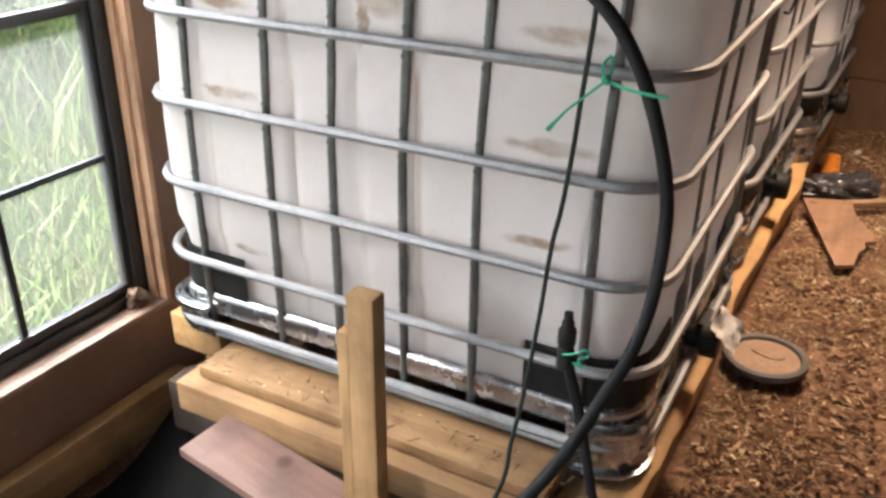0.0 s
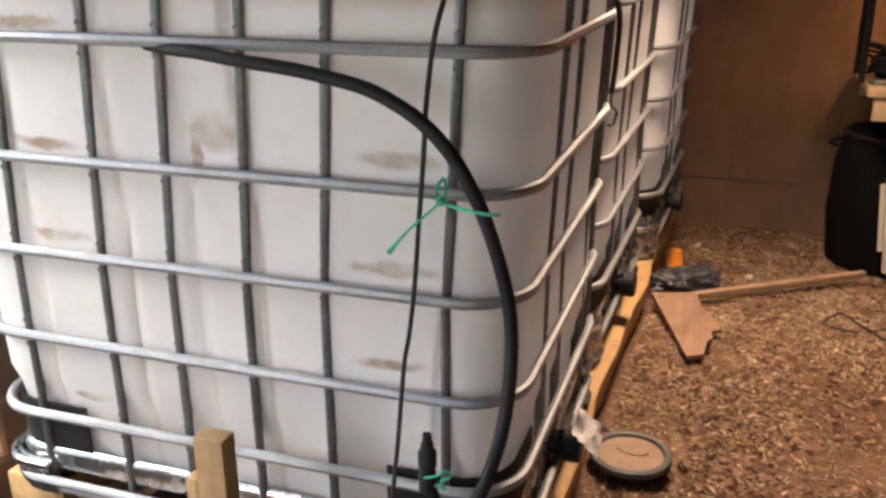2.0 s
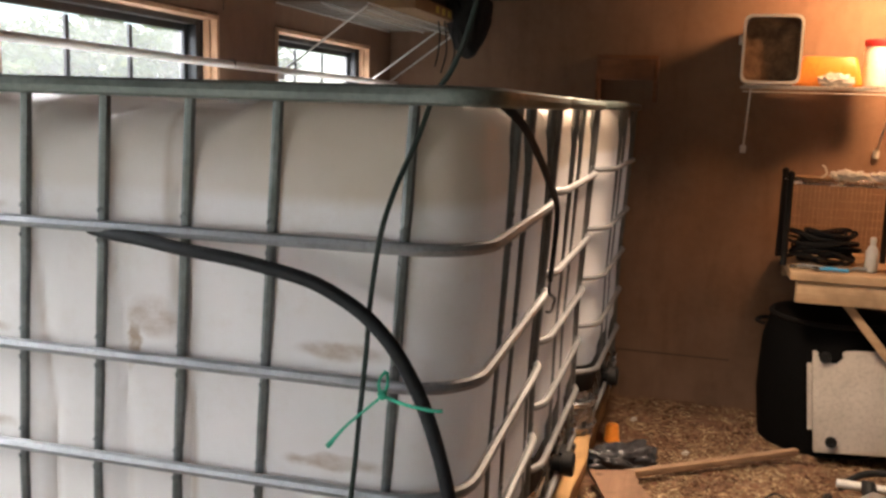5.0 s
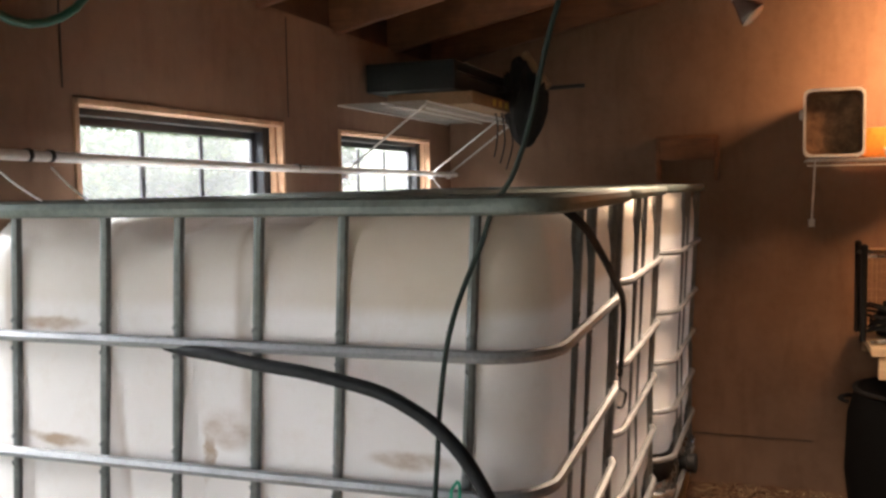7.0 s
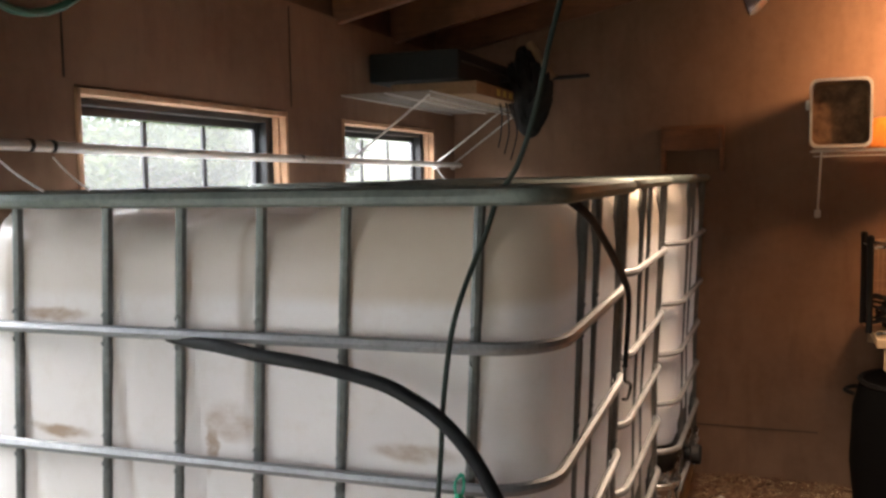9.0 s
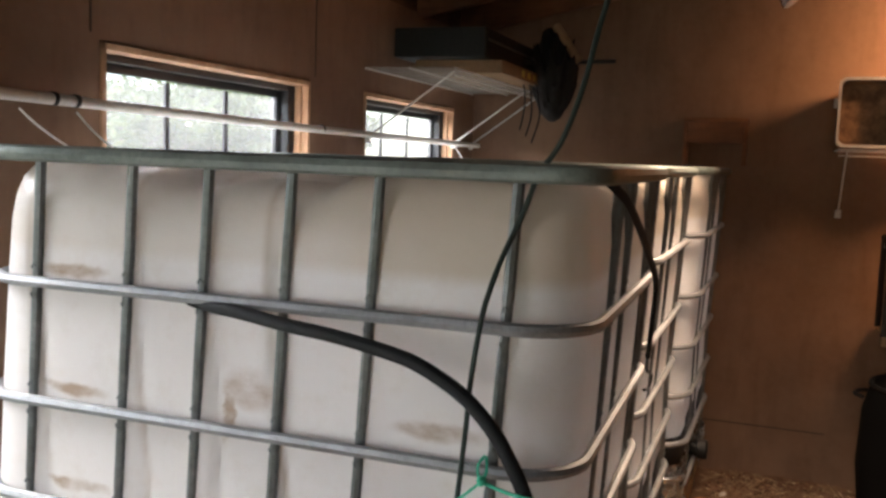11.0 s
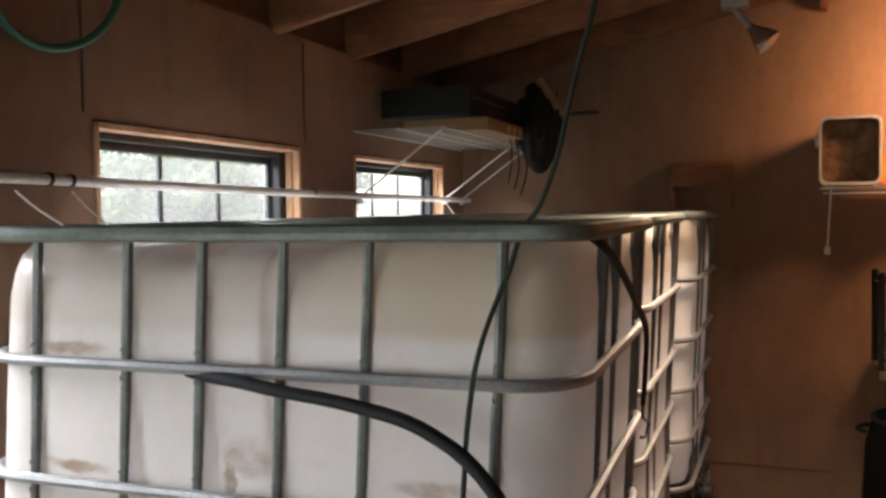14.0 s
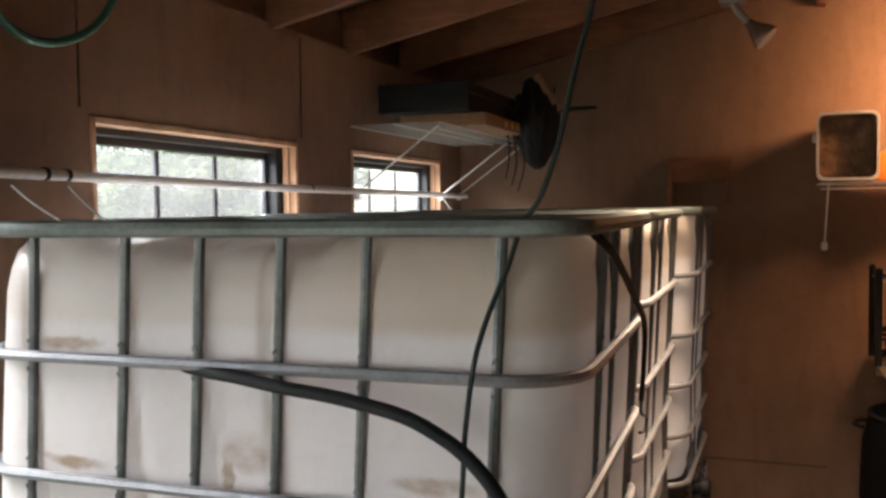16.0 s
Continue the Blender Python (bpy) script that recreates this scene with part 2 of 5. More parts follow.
def bottle_mat(n, l, b):
    """Milky polyethylene with a water line, brown smears, grime and the uprights' painted shadows."""
    tc = n.new("ShaderNodeTexCoord")
    p = tc.outputs["Object"]
    sep = n.new("ShaderNodeSeparateXYZ")
    l.new(p, sep.inputs[0])
    v = coords(n, l, (1, 1, 1), False)
    a, c = noise_tex(n, l, v, 2.0, 6, 0.6), noise_tex(n, l, v, 16, 6, 0.7)
    col = ramp(n, l, a, [(0.3, (0.755, 0.725, 0.70)), (0.7, (0.84, 0.815, 0.795))])
    grime = ramp(n, l, c, [(0.5, (0, 0, 0)), (0.85, (0.35, 0.35, 0.35))])
    col = mix(n, l, grime, col, (0.55, 0.465, 0.37))
    # tan water line under the top
    zr = n.new("ShaderNodeMapRange")
    zr.interpolation_type = "SMOOTHSTEP"
    zr.inputs["From Min"].default_value, zr.inputs["From Max"].default_value = 1.10, 1.135
    l.new(sep.outputs[2], zr.inputs[0])
    band = n.new("ShaderNodeMath")
    band.operation = "MULTIPLY"
    l.new(zr.outputs[0], band.inputs[0])
    xr = n.new("ShaderNodeMapRange")
    xr.interpolation_type = "SMOOTHSTEP"
    xr.inputs["From Min"].default_value, xr.inputs["From Max"].default_value = 0.02, 0.34
    xr.inputs["To Min"].default_value, xr.inputs["To Max"].default_value = 0.30, 0.66
    l.new(sep.outputs[0], xr.inputs[0])
    l.new(xr.outputs[0], band.inputs[1])
    col = mix(n, l, band.outputs[0], col, (0.56, 0.455, 0.32))
    # cast shadows of the uprights, painted as faint broken brown lines
    shadow_noise = noise_tex(n, l, coords(n, l, (1, 1, 0.25), False), 6.0, 5, 0.6)
    slant = n.new("ShaderNodeMapRange")
    slant.inputs["From Min"].default_value, slant.inputs["From Max"].default_value = 0.68, 1.08
    slant.inputs["To Min"].default_value, slant.inputs["To Max"].default_value = 0.0, SHADOW_SLANT * 0.40
    l.new(sep.outputs[2], slant.inputs[0])
    straight = n.new("ShaderNodeMath")
    l.new(sep.outputs[0], straight.inputs[0])
    l.new(slant.outputs[0], straight.inputs[1])
    for gx in SHADOW_LINES:
        off, sq, fall, mul = (n.new("ShaderNodeMath") for _ in range(4))
        off.operation, sq.operation, fall.operation, mul.operation = "SUBTRACT", "ABSOLUTE", "MULTIPLY_ADD", "MULTIPLY"
        off.inputs[1].default_value = gx
        l.new(straight.outputs[0], off.inputs[0])
        l.new(off.outputs[0], sq.inputs[0])
        fall.inputs[1].default_value, fall.inputs[2].default_value, fall.use_clamp = -70.0, 1.0, True
        l.new(sq.outputs[0], fall.inputs[0])
        l.new(fall.outputs[0], mul.inputs[0])
        l.new(ramp(n, l, shadow_noise, [(0.40, (0.0, 0.0, 0.0)), (0.62, (0.55, 0.55, 0.55))]), mul.inputs[1])
        col = mix(n, l, mul.outputs[0], col, (0.42, 0.31, 0.22))
    # short rubbed smears, level with the rungs
    total = None
    wob, half, warp = n.new("ShaderNodeTexNoise"), n.new("ShaderNodeVectorMath"), n.new("ShaderNodeVectorMath")
    wob.inputs["Scale"].default_value, wob.inputs["Detail"].default_value = 14, 6
    l.new(p, wob.inputs["Vector"])
    half.operation, warp.operation = "MULTIPLY_ADD", "ADD"
    l.new(wob.outputs["Color"], half.inputs[0])
    half.inputs[1].default_value, half.inputs[2].default_value = (0.09, 0.0, 0.035), (-0.045, 0.0, -0.0175)
    l.new(p, warp.inputs[0])
    l.new(half.outputs[0], warp.inputs[1])
    for cx, cz, w, h in ((-0.37, 1.075, 0.075, 0.014), (-0.36, 0.84, 0.075, 0.013), (-0.36, 0.645, 0.07, 0.013), (0.40, 0.855, 0.085, 0.016),
                         (0.39, 0.655, 0.085, 0.014), (0.38, 0.46, 0.08, 0.012), (0.035, 0.885, 0.055, 0.034), (-0.005, 0.84, 0.014, 0.06), (-0.35, 0.265, 0.05, 0.012)):
        s = n.new("ShaderNodeVectorMath")
        s.operation = "SUBTRACT"
        l.new(warp.outputs[0], s.inputs[0])
        s.inputs[1].default_value = (cx, -0.46, cz)
        m = n.new("ShaderNodeVectorMath")
        m.operation = "MULTIPLY"
        l.new(s.outputs[0], m.inputs[0])
        m.inputs[1].default_value = (1 / w, 5.0, 1 / h)
        ln = n.new("ShaderNodeVectorMath")
        ln.operation = "LENGTH"
        l.new(m.outputs[0], ln.inputs[0])
        r = n.new("ShaderNodeMapRange")
        r.interpolation_type = "SMOOTHSTEP"
        r.inputs["From Min"].default_value, r.inputs["From Max"].default_value = 0.5, 1.3
        r.inputs["To Min"].default_value, r.inputs["To Max"].default_value = 1.0, 0.0
        l.new(ln.outputs["Value"], r.inputs[0])
        if total is None:
            total = r.outputs[0]
        else:
            mx = n.new("ShaderNodeMath")
            mx.operation = "MAXIMUM"
            l.new(total, mx.inputs[0])
            l.new(r.outputs[0], mx.inputs[1])
            total = mx.outputs[0]
    f = n.new("ShaderNodeMath")
    f.operation = "MULTIPLY"
    l.new(total, f.inputs[0])
    vs = coords(n, l, (5, 5, 9), False)
    l.new(ramp(n, l, noise_tex(n, l, vs, 2.0, 6, 0.62), [(0.32, (0.15, 0.15, 0.15)), (0.6, (0.9, 0.9, 0.9))]), f.inputs[1])
    col = mix(n, l, f.outputs[0], col, (0.36, 0.25, 0.16))
    l.new(col, b.inputs["Base Color"])
    bump(n, l, b, a, 0.25, 0.03)
    tr, ms = n.new("ShaderNodeBsdfTranslucent"), n.new("ShaderNodeMixShader")
    l.new(col, tr.inputs[0])
    ms.inputs[0].default_value = 0.38
    l.new(b.outputs[0], ms.inputs[1])
    l.new(tr.outputs[0], ms.inputs[2])
    l.new(ms.outputs[0], n["Material Output"].inputs[0])


M_BOTTLE = mat("milky_polyethylene", bottle_mat, 0.33, 0, 0.45)


# ---- mesh helpers ----
def finish(ob, bm, material, smooth=True):
    me = bpy.data.meshes.new(ob if isinstance(ob, str) else ob.name)
    bmesh.ops.recalc_face_normals(bm, faces=bm.faces)
    bm.to_mesh(me)
    bm.free()
    me.materials.append(material)
    if smooth:
        me.polygons.foreach_set("use_smooth", [True] * len(me.polygons))
        me.set_sharp_from_angle(angle=radians(38))
    return me


def part(name, bm, material, parent=None, label="", smooth=True):
    ob = new(name, finish(name, bm, material, smooth))
    if parent is not None:
        ob.parent = parent
    if label:
        tagged(ob, label)
    return ob


def thing(name, at, label, category, group="", rz=0.0):
    ob = new(name)
    ob.empty_display_size = 0.1
    ob.matrix_world = pose(*at, 0, 0, rz)
    return tagged(ob, label, category, group)


def box(bm, lo, hi, bevel=0.0, m=None):
    """A box from lo to hi, its edges bevelled, turned by m."""
    c = [(a + b) / 2 for a, b in zip(lo, hi)]
    s = [b - a for a, b in zip(lo, hi)]
    made = bmesh.ops.create_cube(bm, size=1.0)["verts"]
    bmesh.ops.scale(bm, vec=s, verts=made)
    if bevel:
        es = list({e for v in made for e in v.link_edges})
        r = bmesh.ops.bevel(bm, geom=es, offset=bevel, segments=2, affect="EDGES", profile=0.6)
        made = list({v for v in r["verts"]} | {v for v in made if v.is_valid})
    bmesh.ops.translate(bm, vec=c, verts=made)
    if m is not None:
        bmesh.ops.transform(bm, matrix=m, verts=made)
    return bm


def boxed(lo, hi, bevel=0.0, m=None):
    return box(bmesh.new(), lo, hi, bevel, m)


def rough_up(bm, amount, scale=6.0, seed=0.0):
    for v in bm.verts:
        v.co += noise.noise_vector(v.co * scale + Vector((seed, seed * 2, 0))) * amount
    return bm


def tube(pts, radius, segs=8, closed=False, bm=None, flat=1.0, cap=True):
    """A tube swept along points; radius is a number or one for each point."""
    bm = bm or bmesh.new()
    pts = [Vector(p) for p in pts]
    n = len(pts)
    rad = radius if isinstance(radius, (list, tuple)) else [radius] * n
    prev, rings = None, []
    for i, p in enumerate(pts):
        a = pts[(i - 1) % n] if (closed or i) else p
        b = pts[(i + 1) % n] if (closed or i < n - 1) else p
        d = (b - a).normalized()
        if prev is None:
            up = Vector((0, 0, 1)) if abs(d.z) < 0.9 else Vector((0, 1, 0))
            u = d.cross(up).normalized()
        else:
            u = (prev - d * prev.dot(d)).normalized()
        prev = u
        w = u.cross(d)
        rings.append([bm.verts.new(p + (u * math.cos(k * math.tau / segs) + w * math.sin(k * math.tau / segs) * flat) * rad[i]) for k in range(segs)])
    for i in range(n if closed else n - 1):
        r, s = rings[i], rings[(i + 1) % n]
        for k in range(segs):
            bm.faces.new((r[k], r[(k + 1) % segs], s[(k + 1) % segs], s[k]))
    if not closed and cap:
        bm.faces.new(rings[0])
        bm.faces.new(rings[-1])
    return bm


def spline(pts, steps=8):
    """A smooth line through the points."""
    pts = [Vector(p) for p in pts]
    out = []
    for i in range(len(pts) - 1):
        a, b, c, d = pts[max(i - 1, 0)], pts[i], pts[i + 1], pts[min(i + 2, len(pts) - 1)]
        for k in range(steps):
            t = k / steps
            out.append(0.5 * (2 * b + (c - a) * t + (2 * a - 5 * b + 4 * c - d) * t * t + (3 * b - a - 3 * c + d) * t ** 3))
    return out + [pts[-1]]


def lathe(profile, segs=20, bm=None, m=None):
    """Turns (radius, height) pairs round the z axis."""
    bm = bm or bmesh.new()
    rings = []
    for r, z in profile:
        ring = [bm.verts.new((max(r, 1e-4) * math.cos(k * math.tau / segs), max(r, 1e-4) * math.sin(k * math.tau / segs), z)) for k in range(segs)]
        rings.append(ring)
    for a, b in zip(rings, rings[1:]):
        for k in range(segs):
            bm.faces.new((a[k], a[(k + 1) % segs], b[(k + 1) % segs], b[k]))
    bm.faces.new(rings[0])
    bm.faces.new(rings[-1])
    if m is not None:
        bmesh.ops.transform(bm, matrix=m, verts=[v for r in rings for v in r])
    return bm


def round_rect(hx, hy, r, n=6, side=6):
    """Points round a rectangle with rounded corners, anticlockwise."""
    out = []
    for (sx, sy), a0 in (((1, -1), -90), ((1, 1), 0), ((-1, 1), 90), ((-1, -1), 180)):
        arc = [(sx * (hx - r) + r * math.cos(radians(a0 + 90 * k / n)), sy * (hy - r) + r * math.sin(radians(a0 + 90 * k / n))) for k in range(n + 1)]
        out += arc
        nx = {(1, -1): (hx, hy - r), (1, 1): (-(hx - r), hy), (-1, 1): (-hx, -(hy - r)), (-1, -1): (hx - r, -hy)}[(sx, sy)]
        for k in range(1, side):
            t = k / side
            out.append((arc[-1][0] * (1 - t) + nx[0] * t, arc[-1][1] * (1 - t) + nx[1] * t))
    return out


def loft(levels, bm=None, caps=(True, True)):
    bm = bm or bmesh.new()
    rings = [[bm.verts.new(p) for p in lv] for lv in levels]
    n = len(rings[0])
    for a, b in zip(rings, rings[1:]):
        for k in range(n):
            bm.faces.new((a[k], a[(k + 1) % n], b[(k + 1) % n], b[k]))
    if caps[0]:
        bm.faces.new(rings[0])
    if caps[1]:
        bm.faces.new(rings[-1])
    return bm


# ---- the room ----
WX, WT = -1.02, 0.13
BY, FY, RX = 3.50, -4.6, 4.2
OPEN = [(-2.52, -1.40), (-0.98, 0.14), (0.535, 1.622), (2.08, 3.165)]
SILL, HEAD, EAVE, SLOPE = 0.20, 1.828, 2.225, 0.21


def roof_z(x):
    return EAVE + SLOPE * (x - WX)


wall = tagged(new("wall_west"), "tan brown fibreboard wall with a row of window openings", "wall", kind="structure")
spans = [(FY, OPEN[0][0])] + [(OPEN[i][1], OPEN[i + 1][0]) for i in range(3)] + [(OPEN[3][1], BY + 0.12)]
for a, b in spans:
    part("wall_panel", boxed((WX - WT, a, -0.15), (WX, b, EAVE + 0.02)), M_WALL, wall, smooth=False)
for a, b in OPEN:
    part("wall_panel", boxed((WX - WT, a, -0.15), (WX, b, SILL - 0.004)), M_WALL, wall, smooth=False)
    part("wall_panel", boxed((WX - WT, a, HEAD + 0.004), (WX, b, EAVE + 0.02)), M_WALL, wall, smooth=False)
# sheet joints
for y in (0.50, 1.66):
    part("joint_strip", boxed((WX + 0.0005, y - 0.003, HEAD + 0.02), (WX + 0.003, y + 0.003, EAVE)), M_DARKSOIL, wall)

wall_n = tagged(new("wall_north"), "tan brown fibreboard end wall lit warm by a lamp", "wall", kind="structure")
bm = bmesh.new()
vs = [bm.verts.new(p) for p in ((WX, BY, -0.2), (RX, BY, -0.2), (RX, BY, roof_z(RX) + 0.188), (WX, BY, roof_z(WX) + 0.188))]
f = bm.faces.new(vs)
ext = bmesh.ops.extrude_face_region(bm, geom=[f])["geom"]
bmesh.ops.translate(bm, vec=(0, 0.12, 0), verts=[g for g in ext if isinstance(g, bmesh.types.BMVert)])
part("wall_panel", bm, M_WALL, wall_n, smooth=False)
part("joint_strip", boxed((0.30, BY - 0.004, 0.234), (0.93, BY - 0.0005, 0.242)), plain("brown_joint_tape", (0.10, 0.062, 0.04), (0.14, 0.09, 0.06), 9, 0.9), wall_n)

wall_e = tagged(new("wall_east"), "tan brown fibreboard wall", "wall", kind="structure")
part("wall_panel", boxed((RX, FY, -0.2), (RX + 0.12, BY + 0.12, roof_z(RX) + 0.1)), M_WALL, wall_e, smooth=False)
# out of view; its doorway is assumed, to let the fill in
wall_s = tagged(new("wall_south"), "tan brown fibreboard wall, unseen, with an assumed open doorway", "wall", kind="structure")
for lo, hi in (((WX, FY - 0.12, -0.2), (-0.95, FY, 3.4)), ((2.05, FY - 0.12, -0.2), (RX, FY, 3.4)), ((-0.95, FY - 0.12, 2.05), (2.05, FY, 3.4))):
    part("wall_panel", boxed(lo, hi), M_WALL, wall_s, smooth=False)

# roof: deck on rafters that climb away from the window wall
bm = bmesh.new()
ang = math.atan(SLOPE)
for k in range(14):
    y = BY - 0.20 - 0.61 * k
    L = (RX - WX + 0.5) / math.cos(ang)
    box(bm, (-0.35, y - 0.019, 0.0), (L, y + 0.019, 0.185), 0.003, pose(WX, 0, EAVE, 0, -math.degrees(ang), 0))
ceiling = part("ceiling", bm, M_RAFTER)
tagged(ceiling, "reddish fir rafters under the sloping roof", "ceiling", kind="structure")
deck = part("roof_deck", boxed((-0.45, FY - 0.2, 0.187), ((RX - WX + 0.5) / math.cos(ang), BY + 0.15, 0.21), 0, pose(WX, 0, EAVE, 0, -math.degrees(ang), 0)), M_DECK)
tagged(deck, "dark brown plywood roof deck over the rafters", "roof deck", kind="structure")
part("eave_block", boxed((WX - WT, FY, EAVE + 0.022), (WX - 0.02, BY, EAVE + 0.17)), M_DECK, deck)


def window(i, a, b):
    """A black double-hung window with three by two lights a sash, in a pine-lined opening."""
    w = tagged(new("window_%d" % i), "black framed double-hung window with muntin bars in a pine-lined opening", "window", kind="structure")
    gx = WX - 0.085
    # lining boards
    part("jamb", boxed((WX - WT, b - 0.018, SILL), (WX + 0.006, b, HEAD), 0.002), M_TRIM, w, "raw pine jamb")
    part("jamb", boxed((WX - WT, a, SILL), (WX + 0.006, a + 0.018, HEAD), 0.002), M_TRIM, w, "raw pine jamb")
    part("head_board", boxed((WX - WT, a, HEAD - 0.018), (WX + 0.006, b, HEAD), 0.002), M_TRIM, w, "raw pine head")
    part("window_sill", boxed((WX - WT, a, SILL), (WX + 0.008, b, SILL + 0.018), 0.003), M_SILL, w, "dusty pine sill")
    part("stop_bead", boxed((WX - 0.045, b - 0.030, SILL + 0.018), (WX - 0.020, b - 0.018, HEAD - 0.018), 0.002), M_TRIM, w)
    a2, b2, z1, z2 = a + 0.02, b - 0.02, SILL + 0.02, HEAD - 0.02
    mid = (z1 + z2) / 2
    fw = 0.045
    part("window_frame", boxed((gx - 0.03, a2, z1), (gx + 0.035, a2 + fw, z2), 0.003), M_BLACKFRAME, w)
    part("window_frame", boxed((gx - 0.03, b2 - fw, z1), (gx + 0.035, b2, z2), 0.003), M_BLACKFRAME, w)
    part("window_frame", boxed((gx - 0.03, a2 + fw, z1), (gx + 0.035, b2 - fw, z1 + 0.03), 0.003), M_BLACKFRAME, w)
    part("window_frame", boxed((gx - 0.03, a2 + fw, z2 - 0.02), (gx + 0.035, b2 - fw, z2), 0.003), M_BLACKFRAME, w)
    for lo, hi, off in ((z1 + 0.03, mid + 0.018, 0.012), (mid - 0.018, z2 - 0.02, -0.014)):
        sash = part("sash", boxed((gx + off - 0.012, a2 + fw, lo), (gx + off + 0.012, a2 + fw + 0.02, hi), 0.002), M_BLACKFRAME, w)
        part("stile", boxed((gx + off - 0.012, b2 - fw - 0.02, lo), (gx + off + 0.012, b2 - fw, hi), 0.002), M_BLACKFRAME, sash)
        part("rail", boxed((gx + off - 0.012, a2 + fw + 0.02, lo), (gx + off + 0.012, b2 - fw - 0.02, lo + 0.03), 0.002), M_BLACKFRAME, sash)
        part("rail", boxed((gx + off - 0.012, a2 + fw + 0.02, hi - 0.025), (gx + off + 0.012, b2 - fw - 0.02, hi), 0.002), M_BLACKFRAME, sash)
        ya, yb = a2 + fw + 0.02, b2 - fw - 0.02
        for k in (1, 2):
            y = ya + (yb - ya) * k / 3
            part("muntin", boxed((gx + off - 0.006, y - 0.008, lo + 0.03), (gx + off + 0.006, y + 0.008, hi - 0.03)), M_BLACKFRAME, sash)
        for k in range(3):
            p, q = ya + (yb - ya) * k / 3 + 0.008 * (k > 0), ya + (yb - ya) * (k + 1) / 3 - 0.008 * (k < 2)
            zc = (lo + hi) / 2
            part("muntin", boxed((gx + off - 0.005, p, zc - 0.008), (gx + off + 0.005, q, zc + 0.008)), M_BLACKFRAME, sash)
        pane = part("pane", boxed((gx + off - 0.002, ya, lo + 0.03), (gx + off + 0.002, yb, hi - 0.03)), M_GLASS, sash, "clear glass", False)
        pane.visible_shadow = False
    return w


for i, (a, b) in enumerate(OPEN):
    window(i + 1, a, b)

# earth floor, trodden and uneven, hollowed out before the tanks
def pit(x, y):
    return 0.24 * math.exp(-((x + 0.78) / 0.36) ** 2 - ((y + 0.24) / 0.36) ** 2)


bm = bmesh.new()
bmesh.ops.create_grid(bm, x_segments=250, y_segments=400, size=0.5)
for v in bm.verts:
    x, y = WX - 0.05 + (v.co.x + 0.5) * (RX - WX + 0.1), FY + (v.co.y + 0.5) * (BY - FY + 0.1)
    z = 0.022 * noise.noise(Vector((x * 1.3, y * 1.3, 3))) + 0.014 * noise.noise(Vector((x * 6, y * 6, 1))) + 0.010 * noise.noise(Vector((x * 18, y * 18, 7)))
    z += -0.03 * max(0, min(1, (y - 2.0) / 1.4))
    v.co = (x, y, z - pit(x, y))
floor = part("floor", bm, M_EARTH)
tagged(floor, "trodden brown earth floor littered with straw and wood chips", "floor", kind="structure")


def floor_z(x, y):
    z = 0.022 * noise.noise(Vector((x * 1.3, y * 1.3, 3))) + 0.014 * noise.noise(Vector((x * 6, y * 6, 1)))
    return z - 0.03 * max(0, min(1, (y - 2.0) / 1.4)) - pit(x, y)


# outside
bm = bmesh.new()
bmesh.ops.create_grid(bm, x_segments=60, y_segments=60, size=1500)
for v in bm.verts:
    v.co.z = -0.30
ground = part("ground", bm, M_FIELD)
tagged(ground, "grassy ground outside the shed windows", "ground", kind="structure")

# ---- the three caged tanks ----
HX, HY = 0.634, 0.500
RUNGS = (0.040, 0.218, 0.412, 0.611, 0.812, 1.050)
TOP = 1.300
LEAN = 0.031
FRONT_X = (-0.477, -0.259, -0.092, 0.078, 0.245, 0.486)
SIDE_Y = (-0.165, -0.005, 0.31, 0.42)


